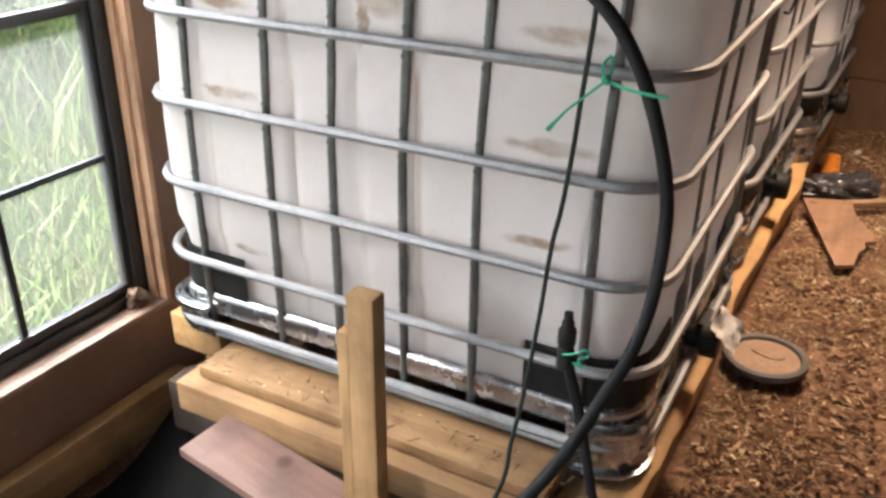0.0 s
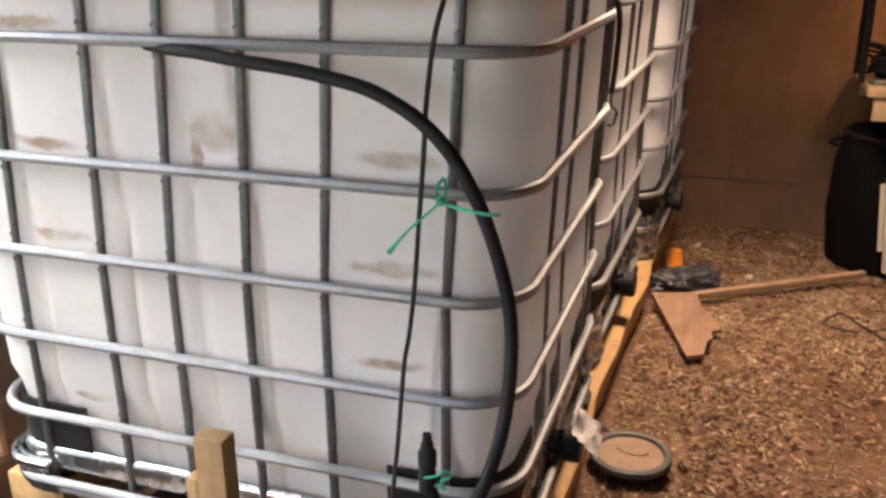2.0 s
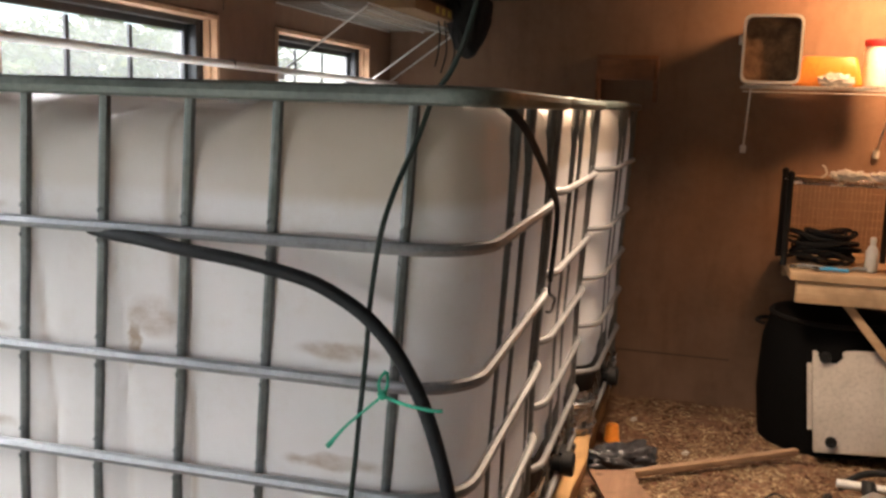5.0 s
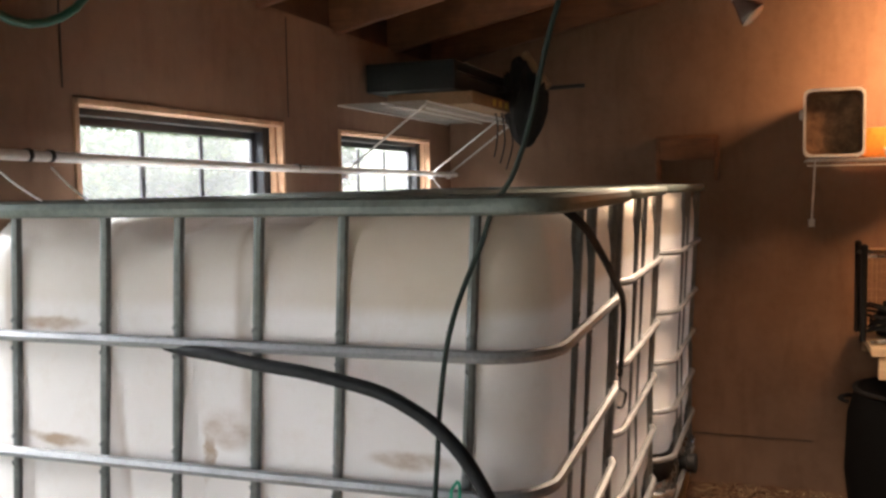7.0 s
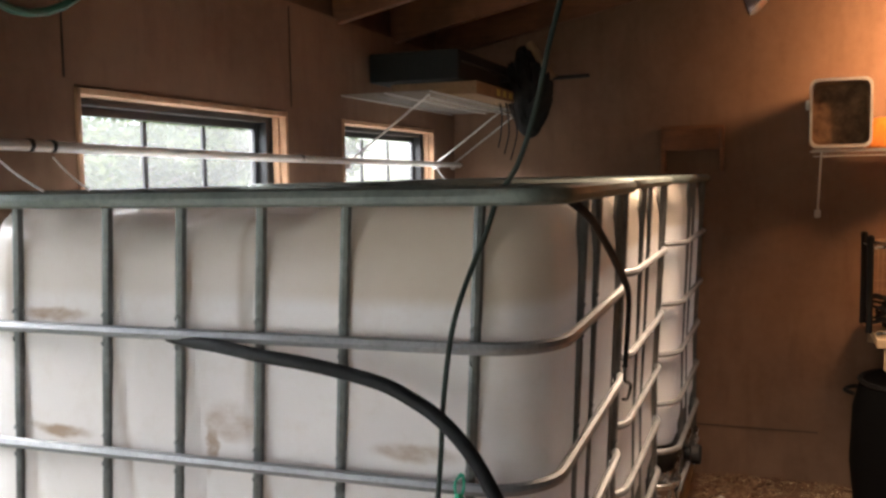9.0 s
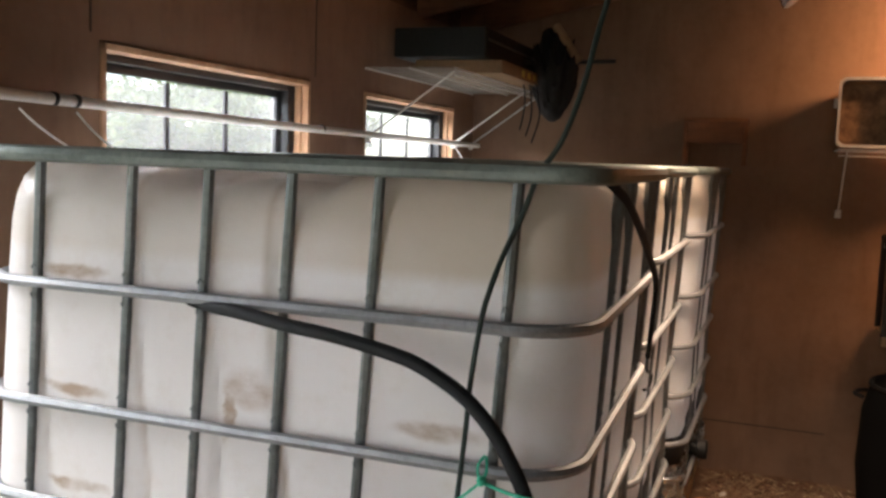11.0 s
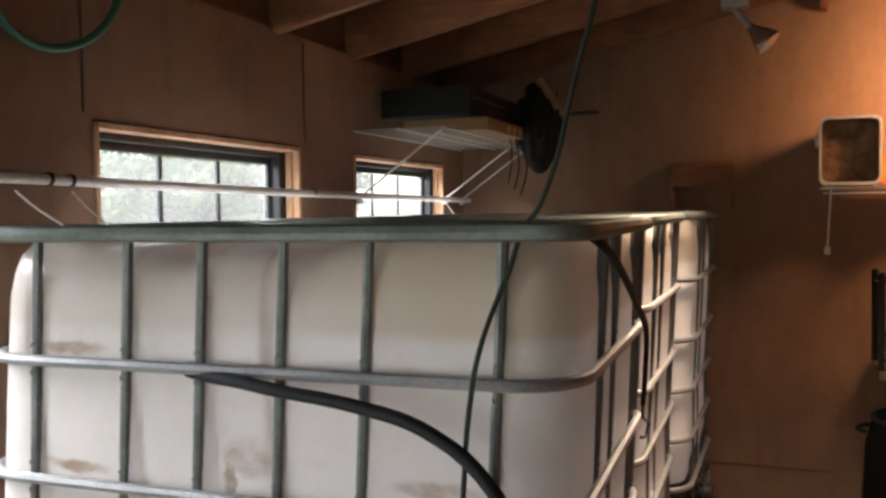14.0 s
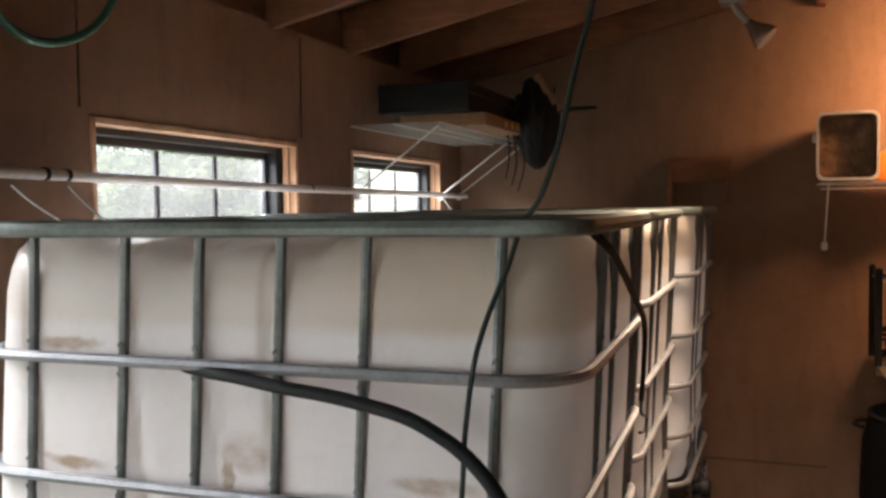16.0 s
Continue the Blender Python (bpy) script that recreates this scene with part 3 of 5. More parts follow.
def bottle_mesh():
    """A tall blow-moulded tank: bulging sides, round shoulders and a sagging top."""
    levels = []
    prof = [(0.055, 0.10), (0.058, 0.045), (0.075, 0.018), (0.11, 0.004)]
    prof += [(0.11 + 1.06 * k / 22, 0.0) for k in range(1, 23)]
    prof += [(1.215, 0.005), (1.250, 0.015), (1.274, 0.032), (1.288, 0.058), (1.295, 0.11)]
    for z, inset in prof:
        ring = []
        inset += 0.016 * max(0.0, min(1.0, (0.30 - z) / 0.06))
        for x, y in round_rect(HX - 0.028 - inset, HY - 0.040 - inset, max(0.11 - inset * 0.5, 0.04), 7, 64):
            bulge = 0.014 * math.sin(math.pi * min(1, z / 1.2))
            nx, ny = (x / HX) ** 5, (y / HY) ** 5
            wob = 0.006 * noise.noise(Vector((x * 3, y * 3, z * 2.2)))
            dz = 0
            if z > 0.9:
                rise = ((z - 0.9) / 0.35) ** 2
                step = min(max((x + 0.40) / 0.06, 0.0), 1.0) * min(max((0.185 - x) / 0.05, 0.0), 1.0)
                dz = rise * ((-0.020 * step * step * (3 - 2 * step) - 0.016 * math.exp(-((x + 0.15) / 0.09) ** 2)) * (1.0 if y < 0 else 0.2) + 0.014 * noise.noise(Vector((x * 6, y * 6, 4))))
            # shallow grooves pressed along the painted shadow lines of the uprights
            shadow_groove = 0.011 * sum(math.exp(-((x - shadow_x(g, z)) / 0.011) ** 2) for g in SHADOW_LINES) * min(1.0, max(0.0, (z - 0.2) / 0.1)) * min(1.0, max(0.0, (1.22 - z) / 0.06))
            ring.append((x - 0.008 + (bulge + wob) * nx, y + (bulge + wob) * ny - math.copysign(shadow_groove, y) * (abs(y) > HY - 0.09), z + dz))
        levels.append(ring)
    # top, closing inwards
    for f, z in ((0.72, 1.300), (0.5, 1.297), (0.3, 1.290), (0.12, 1.286)):
        ring = []
        for x, y in round_rect((HX - 0.15) * f, (HY - 0.15) * f, 0.06 * f, 7, 64):
            dz = -0.022 * math.exp(-((x + 0.14) / 0.24) ** 2) * (1.0 if y < 0 else 0.3) - 0.034 * max(0.0, min(1.0, -y / 0.15)) * (f > 0.4) + 0.020 * noise.noise(Vector((x * 7, y * 7, 4)))
            ring.append((x, y, z + dz))
        levels.append(ring)
    return loft(levels)


def corner_arc(sx, sy, inset, z0, z1, thick, reach=0.10, r=0.09, flare=0.0):
    """A bent sheet round one corner."""
    hx, hy = HX - inset, HY - inset
    line = [(hx - r - reach, -hy)] + [(hx - r + r * math.sin(radians(a)), -hy + r - r * math.cos(radians(a))) for a in range(0, 91, 15)] + [(hx, -hy + r + reach)]
    bm = bmesh.new()
    rows = []
    for zz, fl in ((z0, 0.0), (z0 + (z1 - z0) * 0.35, flare), (z0 + (z1 - z0) * 0.8, flare), (z1, 0.0)):
        rows.append([bm.verts.new((sx * (x + fl), (y - fl) * (1 if sy < 0 else -1), zz)) for x, y in line])
    for a, b in zip(rows, rows[1:]):
        for k in range(len(line) - 1):
            bm.faces.new((a[k], a[k + 1], b[k + 1], b[k]))
    bmesh.ops.recalc_face_normals(bm, faces=bm.faces)
    bmesh.ops.solidify(bm, geom=bm.faces[:], thickness=thick)
    return bm


def vertical_tube(x, y, ox, oy):
    """An upright of the cage, pressed a little where it meets each rung, with a weld bead above and below."""
    pts, rad = [], []
    marks = sorted([(0.0, 0.0100), (TOP - 0.012, 0.0100)] + [(z + e * d, r) for z in RUNGS for e in (-1, 1) for d, r in ((0.046, 0.0100), (0.034, 0.0090), (0.014, 0.0094))])
    for z, r in marks:
        if 0.0 <= z <= TOP and (not pts or z - pts[-1][2] > 0.004):
            pts.append((x - ox * 0.002, y - oy * 0.002, z))
            rad.append(r * (1.2 if ox else 1.0))
    bm = tube(pts, rad, 8)
    for z in RUNGS[1:]:
        for e in (-1, 1):
            arc = []
            for a in (-70, -35, 0, 35, 70):
                side, out, dz = math.sin(radians(a)) * 0.0062, 0.0062 + 0.0032 * math.cos(radians(a)), e * (0.020 + 0.013 * math.cos(radians(a)))
                arc.append((x + ox * out + abs(oy) * side, y + oy * out + abs(ox) * side, z + dz))
            tube(arc, 0.0017, 5, False, bm)
    return bm


def caged_tank():
    t = thing("caged_tank", (0, 0, 0), "white plastic bulk water tank in a galvanised tube cage", "water tank", "row of caged tanks")
    part("bottle", bottle_mesh(), M_BOTTLE, t, "milky white polyethylene bottle with brown smears")
    r = 0.0115
    for z in RUNGS:
        ring = [(x, y, z) for x, y in round_rect(HX - r, HY - r, 0.125, 8, 8)]
        part("rung", tube(ring, r, 8, True), M_TUBE, t)
    ring = [(x, y, TOP) for x, y in round_rect(HX - 0.014, HY - 0.014, 0.075, 6, 8)]
    part("top_rail", tube(ring, 0.0135, 8, True, None, 1.2), M_RAIL, t, "dull grey-green top rail")
    d = 0.030
    for x in FRONT_X:
        part("upright", vertical_tube(x, -HY + d, 0, -1), M_UPRIGHT, t)
        part("upright", vertical_tube(x, HY - d, 0, 1), M_UPRIGHT, t)
    for y in SIDE_Y:
        part("upright", vertical_tube(HX - d, y, 1, 0), M_UPRIGHT, t)
        part("upright", vertical_tube(-HX + d, y, -1, 0), M_UPRIGHT, t)
    # sheet tray and its rolled lip
    tray = [[(x, y, z) for x, y in round_rect(HX - i, HY - i, 0.10, 7, 8)] for z, i in
            ((0.050, 0.085), (0.056, 0.040), (0.066, 0.030), (0.108, 0.026), (0.118, 0.030), (0.122, 0.036), (0.117, 0.046), (0.070, 0.06))]
    part("tray", loft(tray), M_TRAY, t, "shiny galvanised sheet tray")
    for sx in (-1, 1):
        for sy in (-1, 1):
            part("corner_foot", corner_arc(sx, sy, 0.018, -0.085 if sx > 0 else 0.0, 0.092, 0.006, 0.05, 0.10, 0.008), M_TRAY, t, "galvanised corner foot")
            part("collar", corner_arc(sx, sy, 0.010, 0.062, 0.088, 0.006, 0.05, 0.10, 0.006), M_TRAY, t)
            if sx > 0:
                part("collar", corner_arc(sx, sy, 0.009, -0.030, -0.016, 0.006, 0.045, 0.10, 0.008), M_TRAY, t)
            if sx > 0 and sy < 0:
                part("foot_hole", lathe([(0.001, -0.004), (0.013, -0.003), (0.013, 0.003), (0.001, 0.004)], 14, None, pose(HX - 0.042, -HY + 0.040, -0.005, 90, 0, 45)), M_BLACKFRAME, t, "dark bolt hole")
            part("corner_guard", corner_arc(sx, sy, 0.032, 0.112, 0.235, 0.005, 0.13, 0.11), M_BLACKPLASTIC, t, "black plastic corner guard")
    for x in (-0.05,):
        for y in (-HY + 0.05, HY - 0.05):
            part("foot", boxed((x - 0.02, y - 0.02, 0.0), (x + 0.02, y + 0.02, 0.055), 0.006), M_TRAY, t)
    ring = [(x, y, 0.008) for x, y in round_rect(HX - 0.03, HY - 0.03, 0.09, 5, 4)]
    part("base_tube", tube(ring, 0.009, 8, True), M_TUBE, t)
    # outlet valve on the room side
    v = part("valve", lathe([(0.030, 0), (0.036, 0.01), (0.036, 0.05), (0.028, 0.055), (0.028, 0.09), (0.043, 0.095), (0.043, 0.13), (0.038, 0.135)], 18, None,
                            pose(HX - 0.09, -0.03, 0.085, 0, 90, 0)), M_BLACKPLASTIC, t, "black plastic outlet valve")
    part("valve_handle", boxed((HX - 0.01, -0.042, 0.115), (HX + 0.012, 0.045, 0.127), 0.004), M_BLACKPLASTIC, v)
    # screw lid
    part("lid", lathe([(0.085, 1.262), (0.09, 1.272), (0.09, 1.292), (0.08, 1.304), (0.02, 1.306)], 24), M_WHITEPLASTIC, t, "white screw lid")
    # the upper half of cage and bottle leans towards the room
    for ob in t.children:
        for v in ob.data.vertices:
            v.co.x += LEAN * max(0.0, v.co.z - 0.55) / 0.6
    return t


TX, TZ = -0.281, 0.242
tank = caged_tank()
tank.matrix_world = pose(TX, 0.505, TZ, 0, 0, 1.2)
copy_thing(tank, pose(TX - 0.030, 1.590, TZ + 0.004, 0, 0, 0.0))
copy_thing(tank, pose(TX + 0.020, 2.685, TZ + 0.008, 0, 0, -1.0))

# ---- timbers under the tanks ----
def timber(lo, hi, material, label, name="timber", seed=1.0):
    bm = boxed(lo, hi, 0.006)
    bmesh.ops.subdivide_edges(bm, edges=[e for e in bm.edges if e.calc_length() > 0.3], cuts=14, use_grid_fill=True)
    rough_up(bm, 0.004, 3.0, seed)
    return tagged(part(name, bm, material), label, "timber")


timber((-0.730, -0.140, 0.122), (0.345, -0.052, 0.203), M_PINE_X, "yellow pine beam under the front of the tanks", seed=2)
timber((-0.695, -0.098, 0.2065), (0.215, 0.045, 0.237), M_PINE_X, "flat pine board the tank stands on", "board", 5)
timber((-0.93, 0.05, 0.14), (-0.76, 3.2, 0.238), M_PINE_Y, "pine bearer under the tanks along the wall", seed=7)
timber((-0.36, 0.05, 0.10), (-0.25, 3.2, 0.238), M_PINE_Y, "pine bearer under the middle of the tanks", seed=8)
foot = timber((-0.045, -2.2, -0.135), (0.0, 0.60, 0.0), M_PINE_Y, "pine sill plank along the foot of the wall", seed=11)
foot.matrix_world = pose(-0.972, -0.47, 0.012, -0.6, 0, 0)
for y in (-0.02, 0.9, 1.9, 2.9):
    timber((-0.90, y, -0.08), (0.23, y + 0.09, 0.074 if y < 0 else 0.098), M_DARKSOIL, "dark buried cross sleeper", "sleeper", y)

# live-edge slab along the room side
bm = bmesh.new()
rows = []
for k in range(60):
    y = -0.06 + 3.2 * k / 59
    w = 0.366 - 0.012 * min(1.0, max(0.0, (y - 0.6) / 0.4)) + 0.024 * noise.noise(Vector((y * 2.3, 0, 5))) + 0.006 * noise.noise(Vector((y * 14, 2, 5)))
    rows.append([(0.22, y, 0.195), (w - 0.012, y, 0.195), (w, y, 0.186), (w - 0.004 + 0.01 * noise.noise(Vector((y * 5, 9, 5))), y, 0.12), (w - 0.03, y, 0.03), (w - 0.04, y, -0.05), (0.22, y, -0.05)])
loft(rows, bm)
slab = tagged(part("slab", bm, M_SLAB), "long rough-sawn pine slab with a wavy live edge", "timber")

# notched post by the front beam
post = thing("post", (-0.196, -0.182, -0.08), "short notched pine post standing by the tank", "post")
part("post_body", boxed((0.041, -0.046, 0.0), (0.101, -0.004, 0.730), 0.005), M_PINE_Z, post)
part("side_piece", boxed((0.016, -0.044, 0.0), (0.0405, -0.008, 0.640), 0.003), M_PINE_Z, post)

# ---- hoses, cords and straps on the first tank ----
hose = thing("hose", (0, 0, 0), "thick black rubber hose tied to the cage and hanging down", "hose")
part("hose_body", tube(spline([(-0.352, 0.030, 1.286), (-0.300, 0.014, 1.280), (-0.230, 0.0, 1.277), (-0.136, -0.014, 1.268),
                               (-0.048, -0.02, 1.261), (0.019, -0.02, 1.251), (0.101, -0.02, 1.234), (0.161, -0.02, 1.208), (0.206, -0.02, 1.179), (0.251, -0.02, 1.133), (0.288, -0.02, 1.074), (0.312, -0.02, 1.022), (0.332, -0.022, 0.968), (0.349, -0.025, 0.91), (0.36, -0.03, 0.847), (0.365, -0.05, 0.764), (0.362, -0.08, 0.681), (0.349, -0.12, 0.611), (0.324, -0.16, 0.545), (0.294, -0.23, 0.47), (0.233, -0.31, 0.37), (0.118, -0.42, 0.22), (-0.002, -0.58, 0.08), (-0.062, -0.8, 0.015)], 8), 0.0122, 12), M_RUBBER, hose)
part("hose_collar", tube([(-0.360, 0.033, 1.287), (-0.338, 0.0265, 1.2845)], 0.0148, 12), M_BLACKPLASTIC, hose, "short black end collar")
cord = thing("cord", (0, 0, 0), "dark green cord hung from the rafters over the tank", "cord")
part("cord_body", tube(spline([(0.515, 0.03, 2.53), (0.455, 0.03, 2.12), (0.405, 0.03, 1.885), (0.388, 0.03, 1.825), (0.372, 0.03, 1.765), (0.350, 0.032, 1.672), (0.320, 0.038, 1.592), (0.285, 0.044, 1.54), (0.262, 0.042, 1.475),
                               (0.240, 0.030, 1.418), (0.227, 0.004, 1.363), (0.216, -0.006, 1.307), (0.203, -0.006, 1.212), (0.197, -0.006, 1.122), (0.188, -0.006, 1.02), (0.178, -0.006, 0.90), (0.166, -0.006, 0.80),
                               (0.155, -0.010, 0.728), (0.142, -0.020, 0.559), (0.136, -0.06, 0.409), (0.138, -0.105, 0.344), (0.137, -0.15, 0.256), (0.09, -0.26, 0.12), (0.05, -0.36, 0.02)], 8), 0.0045, 8), M_GREENHOSE, cord)
twine = thing("twine", (0, 0, 0), "bright green twine knotted round the hose and cage", "twine")
part("loop", tube(spline([(0.229, 0.004, 1.088), (0.222, -0.008, 1.076), (0.224, -0.013, 1.060), (0.231, -0.015, 1.051), (0.236, -0.008, 1.068), (0.231, 0.004, 1.087)], 5), 0.0026, 6), M_TWINE, twine)
part("tail", tube(spline([(0.230, -0.016, 1.051), (0.197, -0.019, 1.020), (0.166, -0.020, 0.990), (0.136, -0.020, 0.953)], 5), [0.0026] * 11 + [0.003, 0.0034, 0.0042, 0.0050, 0.0050], 6), M_TWINE, twine)
part("strand", tube(spline([(0.230, -0.016, 1.052), (0.262, -0.022, 1.046), (0.292, -0.034, 1.046), (0.325, -0.040, 1.046), (0.340, -0.036, 1.046)], 5), 0.003, 6), M_TWINE, twine)
part("knot", rough_up(lathe([(0.002, -0.008), (0.008, -0.004), (0.009, 0.003), (0.003, 0.009)], 8, None, pose(0.230, -0.016, 1.052)), 0.002, 90), M_TWINE, twine)

spout = thing("hose_end", (0.208, -0.034, -0.004), "thin black hose end with a threaded connector standing up", "hose")
part("hose_body", tube(spline([(0.15, -0.12, 0.03), (0.115, -0.05, 0.15), (0.086, -0.02, 0.238), (0.060, -0.01, 0.335), (0.032, 0.0, 0.428), (0.013, 0.0, 0.49), (0.004, 0.0, 0.525), (0.0, 0.0, 0.545)], 8), 0.0105, 10), M_RUBBER, spout)
part("connector", lathe([(0.012, 0.50), (0.0165, 0.505), (0.0165, 0.545), (0.013, 0.55), (0.0175, 0.556), (0.0175, 0.585), (0.012, 0.592), (0.012, 0.602), (0.0085, 0.608), (0.0085, 0.622)], 14), M_BLACKPLASTIC, spout)
part("tie", tube(spline([(0.0, -0.016, 0.540), (0.02, -0.018, 0.548), (0.042, -0.012, 0.560), (0.048, -0.01, 0.548), (0.03, -0.012, 0.535), (0.04, -0.014, 0.522), (0.02, -0.018, 0.53)], 4), 0.0024, 6), M_TWINE, spout, "green twine tie")

strap = thing("bungee_strap", (0, 0, 0), "black rubber strap hooked between the cage rungs", "strap")
part("band", tube(spline([(0.352, 0.19, 1.545), (0.386, 0.27, 1.500), (0.393, 0.40, 1.445), (0.394, 0.56, 1.375), (0.393, 0.71, 1.30), (0.389, 0.72, 1.20), (0.384, 0.715, 1.125)], 6), 0.006, 8, False, None, 1.6), M_RUBBER, strap)
part("hook", tube(spline([(0.384, 0.715, 1.125), (0.386, 0.70, 1.10), (0.388, 0.74, 1.085), (0.388, 0.78, 1.068), (0.385, 0.75, 1.045), (0.380, 0.715, 1.05)], 5), 0.0035, 6), M_BLACKFRAME, strap)

# ---- by the window and on the beams ----
board = thing("board", (-0.335, -0.215, 0.118), "red-brown painted board lying across the beam", "board", rz=-10)
bm = boxed((-0.29, -0.075, -0.012), (0.36, 0.075, 0.012), 0.003)
part("plank", bm, M_REDBOARD, board)
board.matrix_world = pose(-0.295, -0.240, 0.130, 3, 3, -7)

debris = thing("dried_clod", (-1.055, 0.055, SILL + 0.018), "dried brown leaf litter heaped in the sill corner", "debris")
bm = bmesh.new()
bmesh.ops.create_icosphere(bm, subdivisions=3, radius=0.03)
rough_up(bm, 0.034, 55, 2)
bmesh.ops.scale(bm, vec=(0.8, 1.0, 0.9), verts=bm.verts)
bmesh.ops.translate(bm, vec=(0, 0, 0.022), verts=bm.verts)
part("clod", bm, plain("dry_leaf_litter", (0.06, 0.035, 0.022), (0.24, 0.15, 0.10), 45, 0.9, 0, (1, 1, 1), 0.6), debris, smooth=False)

# ---- on the earth floor ----
disc = thing("dish", (0.462, 0.940, 0.030), "round grey-rimmed dish full of dirt on the floor", "dish")
part("rim", lathe([(0.094, 0.0), (0.112, 0.004), (0.119, 0.014), (0.117, 0.026), (0.108, 0.030), (0.099, 0.027), (0.094, 0.016)], 36), plain("grey_lid_rubber", (0.06, 0.055, 0.05), (0.11, 0.10, 0.09), 9, 0.6), disc)
part("soil", lathe([(0.095, 0.008), (0.095, 0.018), (0.06, 0.021), (0.001, 0.022)], 30), plain("dusty_lid_soil", (0.23, 0.15, 0.10), (0.32, 0.22, 0.15), 14, 0.9), disc)
part("twig", tube(spline([(-0.04, 0.01, 0.024), (0.0, -0.01, 0.026), (0.035, -0.005, 0.025), (0.05, 0.012, 0.025)], 4), 0.0025, 5), M_STRAW, disc)

paper = thing("paper_scrap", (0.394, 0.485, 0.368), "crumpled pale paper scrap caught on the valve", "paper")
bm = bmesh.new()
bmesh.ops.create_grid(bm, x_segments=8, y_segments=8, size=0.042)
for v in bm.verts:
    v.co.z = 0.014 * noise.noise(v.co * 24) + 0.01 * noise.noise(v.co * 60)
bmesh.ops.solidify(bm, geom=bm.faces[:], thickness=0.0012)
bmesh.ops.transform(bm, matrix=pose(0.02, 0, 0.0, 30, 45, 20), verts=bm.verts)
part("sheet", bm, plain("grey_paper", (0.62, 0.57, 0.53), (0.72, 0.67, 0.63), 12, 0.8), paper)

scrap = thing("plywood_scrap", (0.46, 1.98, 0.03), "broken brown plywood offcut lying on the floor", "plywood")
bm = bmesh.new()
edge = [(-0.10, 0.21), (0.08, 0.25), (0.105, 0.12), (0.15, 0.03), (0.175, -0.02), (0.20, -0.09), (0.165, -0.11), (0.170, -0.17), (0.155, -0.21), (0.150, -0.31), (0.095, -0.335)]
lo, hi = [bm.verts.new((x, y, 0.0)) for x, y in edge], [bm.verts.new((x, y, 0.016)) for x, y in edge]
bm.faces.new(lo)
bm.faces.new(hi)
for k in range(len(edge)):
    j = (k + 1) % len(edge)
    bm.faces.new((lo[k], lo[j], hi[j], hi[k]))
bmesh.ops.transform(bm, matrix=pose(0, 0, 0.012, 2, -3, 0), verts=bm.verts)
part("sheet", bm, M_PLY, scrap, smooth=False)

stick = thing("batten", (0.86, 2.52, 0.035), "long brown wooden batten lying on the floor", "batten", rz=36.7)
part("lath", boxed((-0.45, -0.016, -0.014), (0.45, 0.016, 0.014), 0.003), M_STICK, stick)

bag = thing("plastic_bag", (0.475, 2.42, 0.0), "crumpled dark plastic bag on the floor", "bag")
bm = bmesh.new()
bmesh.ops.create_icosphere(bm, subdivisions=5, radius=1.0)
for v in bm.verts:
    n3 = v.co.normalized()
    v.co = Vector((n3.x * 0.145, n3.y * 0.075, max(n3.z, -0.5) * 0.065 + 0.035)) * (1 + 0.35 * noise.noise(n3 * 2.1) + 0.22 * abs(noise.noise(n3 * 3.6)))
    v.co.z = max(v.co.z, 0.0)
bmesh.ops.rotate(bm, matrix=Matrix.Rotation(radians(28), 3, "Z"), verts=bm.verts)
part("film", bm, plain("dark_plastic_film", (0.028, 0.028, 0.03), (0.07, 0.07, 0.075), 11, 0.2), bag)

cup = thing("cup", (0.40, 2.745, -0.01), "small orange plastic cup standing upside down", "cup")
part("cup_body", lathe([(0.037, 0.0), (0.039, 0.004), (0.036, 0.01), (0.030, 0.075), (0.027, 0.08), (0.001, 0.081)], 20), M_ORANGE, cup)

for k, (x, y, r) in enumerate(((0.74, 2.75, 0.018), (0.48, 3.1, 0.016), (0.66, 1.5, 0.012), (1.12, 2.05, 0.012))):
    b = thing("pebble", (x, y, floor_z(x, y)), "pale crumb of stone on the earth floor", "stone", "scattered crumbs")
    bm = bmesh.new()
    bmesh.ops.create_icosphere(bm, subdivisions=2, radius=r)
    rough_up(bm, r * 0.5, 50, k)
    part("crumb", bm, M_WHITEPLASTIC, b)

# pump with its pipe and cable at the right
pump = thing("water_pump", (1.375, 2.12, 0.0), "small grey metal jet pump with white pipe and black cable", "pump", rz=0)
M_PUMP = plain("grey_cast_metal", (0.30, 0.29, 0.28), (0.44, 0.43, 0.42), 9, 0.35, 0.6)
part("motor", lathe([(0.05, -0.02), (0.075, 0.0), (0.085, 0.03), (0.085, 0.15), (0.075, 0.18), (0.03, 0.19)], 26, None, pose(0.10, -0.17, 0.10, 0, 70, 25)), M_PUMP, pump, "silver rounded motor housing")
part("casing", lathe([(0.03, -0.03), (0.06, -0.02), (0.07, 0.01), (0.066, 0.05), (0.045, 0.07), (0.02, 0.075)], 24, None, pose(0.02, -0.13, 0.12, 20, 40, 0)), M_PUMP, pump)
part("base", boxed((-0.03, -0.24, 0.0), (0.26, -0.06, 0.03), 0.008), M_BLACKPLASTIC, pump)
part("pipe", tube([(-0.07, 0.10, 0.135), (0.00, 0.095, 0.135), (0.20, 0.085, 0.135), (0.5, 0.07, 0.13)], 0.017, 14), M_WHITEPLASTIC, pump, "short white plastic pipe")
part("clamp", lathe([(0.018, -0.025), (0.026, -0.022), (0.026, 0.022), (0.018, 0.025)], 16, None, pose(0.04, 0.093, 0.135, 0, 90, -4)), M_BLACKPLASTIC, pump)
part("neck", lathe([(0.025, -0.05), (0.03, 0.0), (0.024, 0.07)], 16, None, pose(0.04, 0.02, 0.11, -50, 0, 0)), M_BLACKPLASTIC, pump)
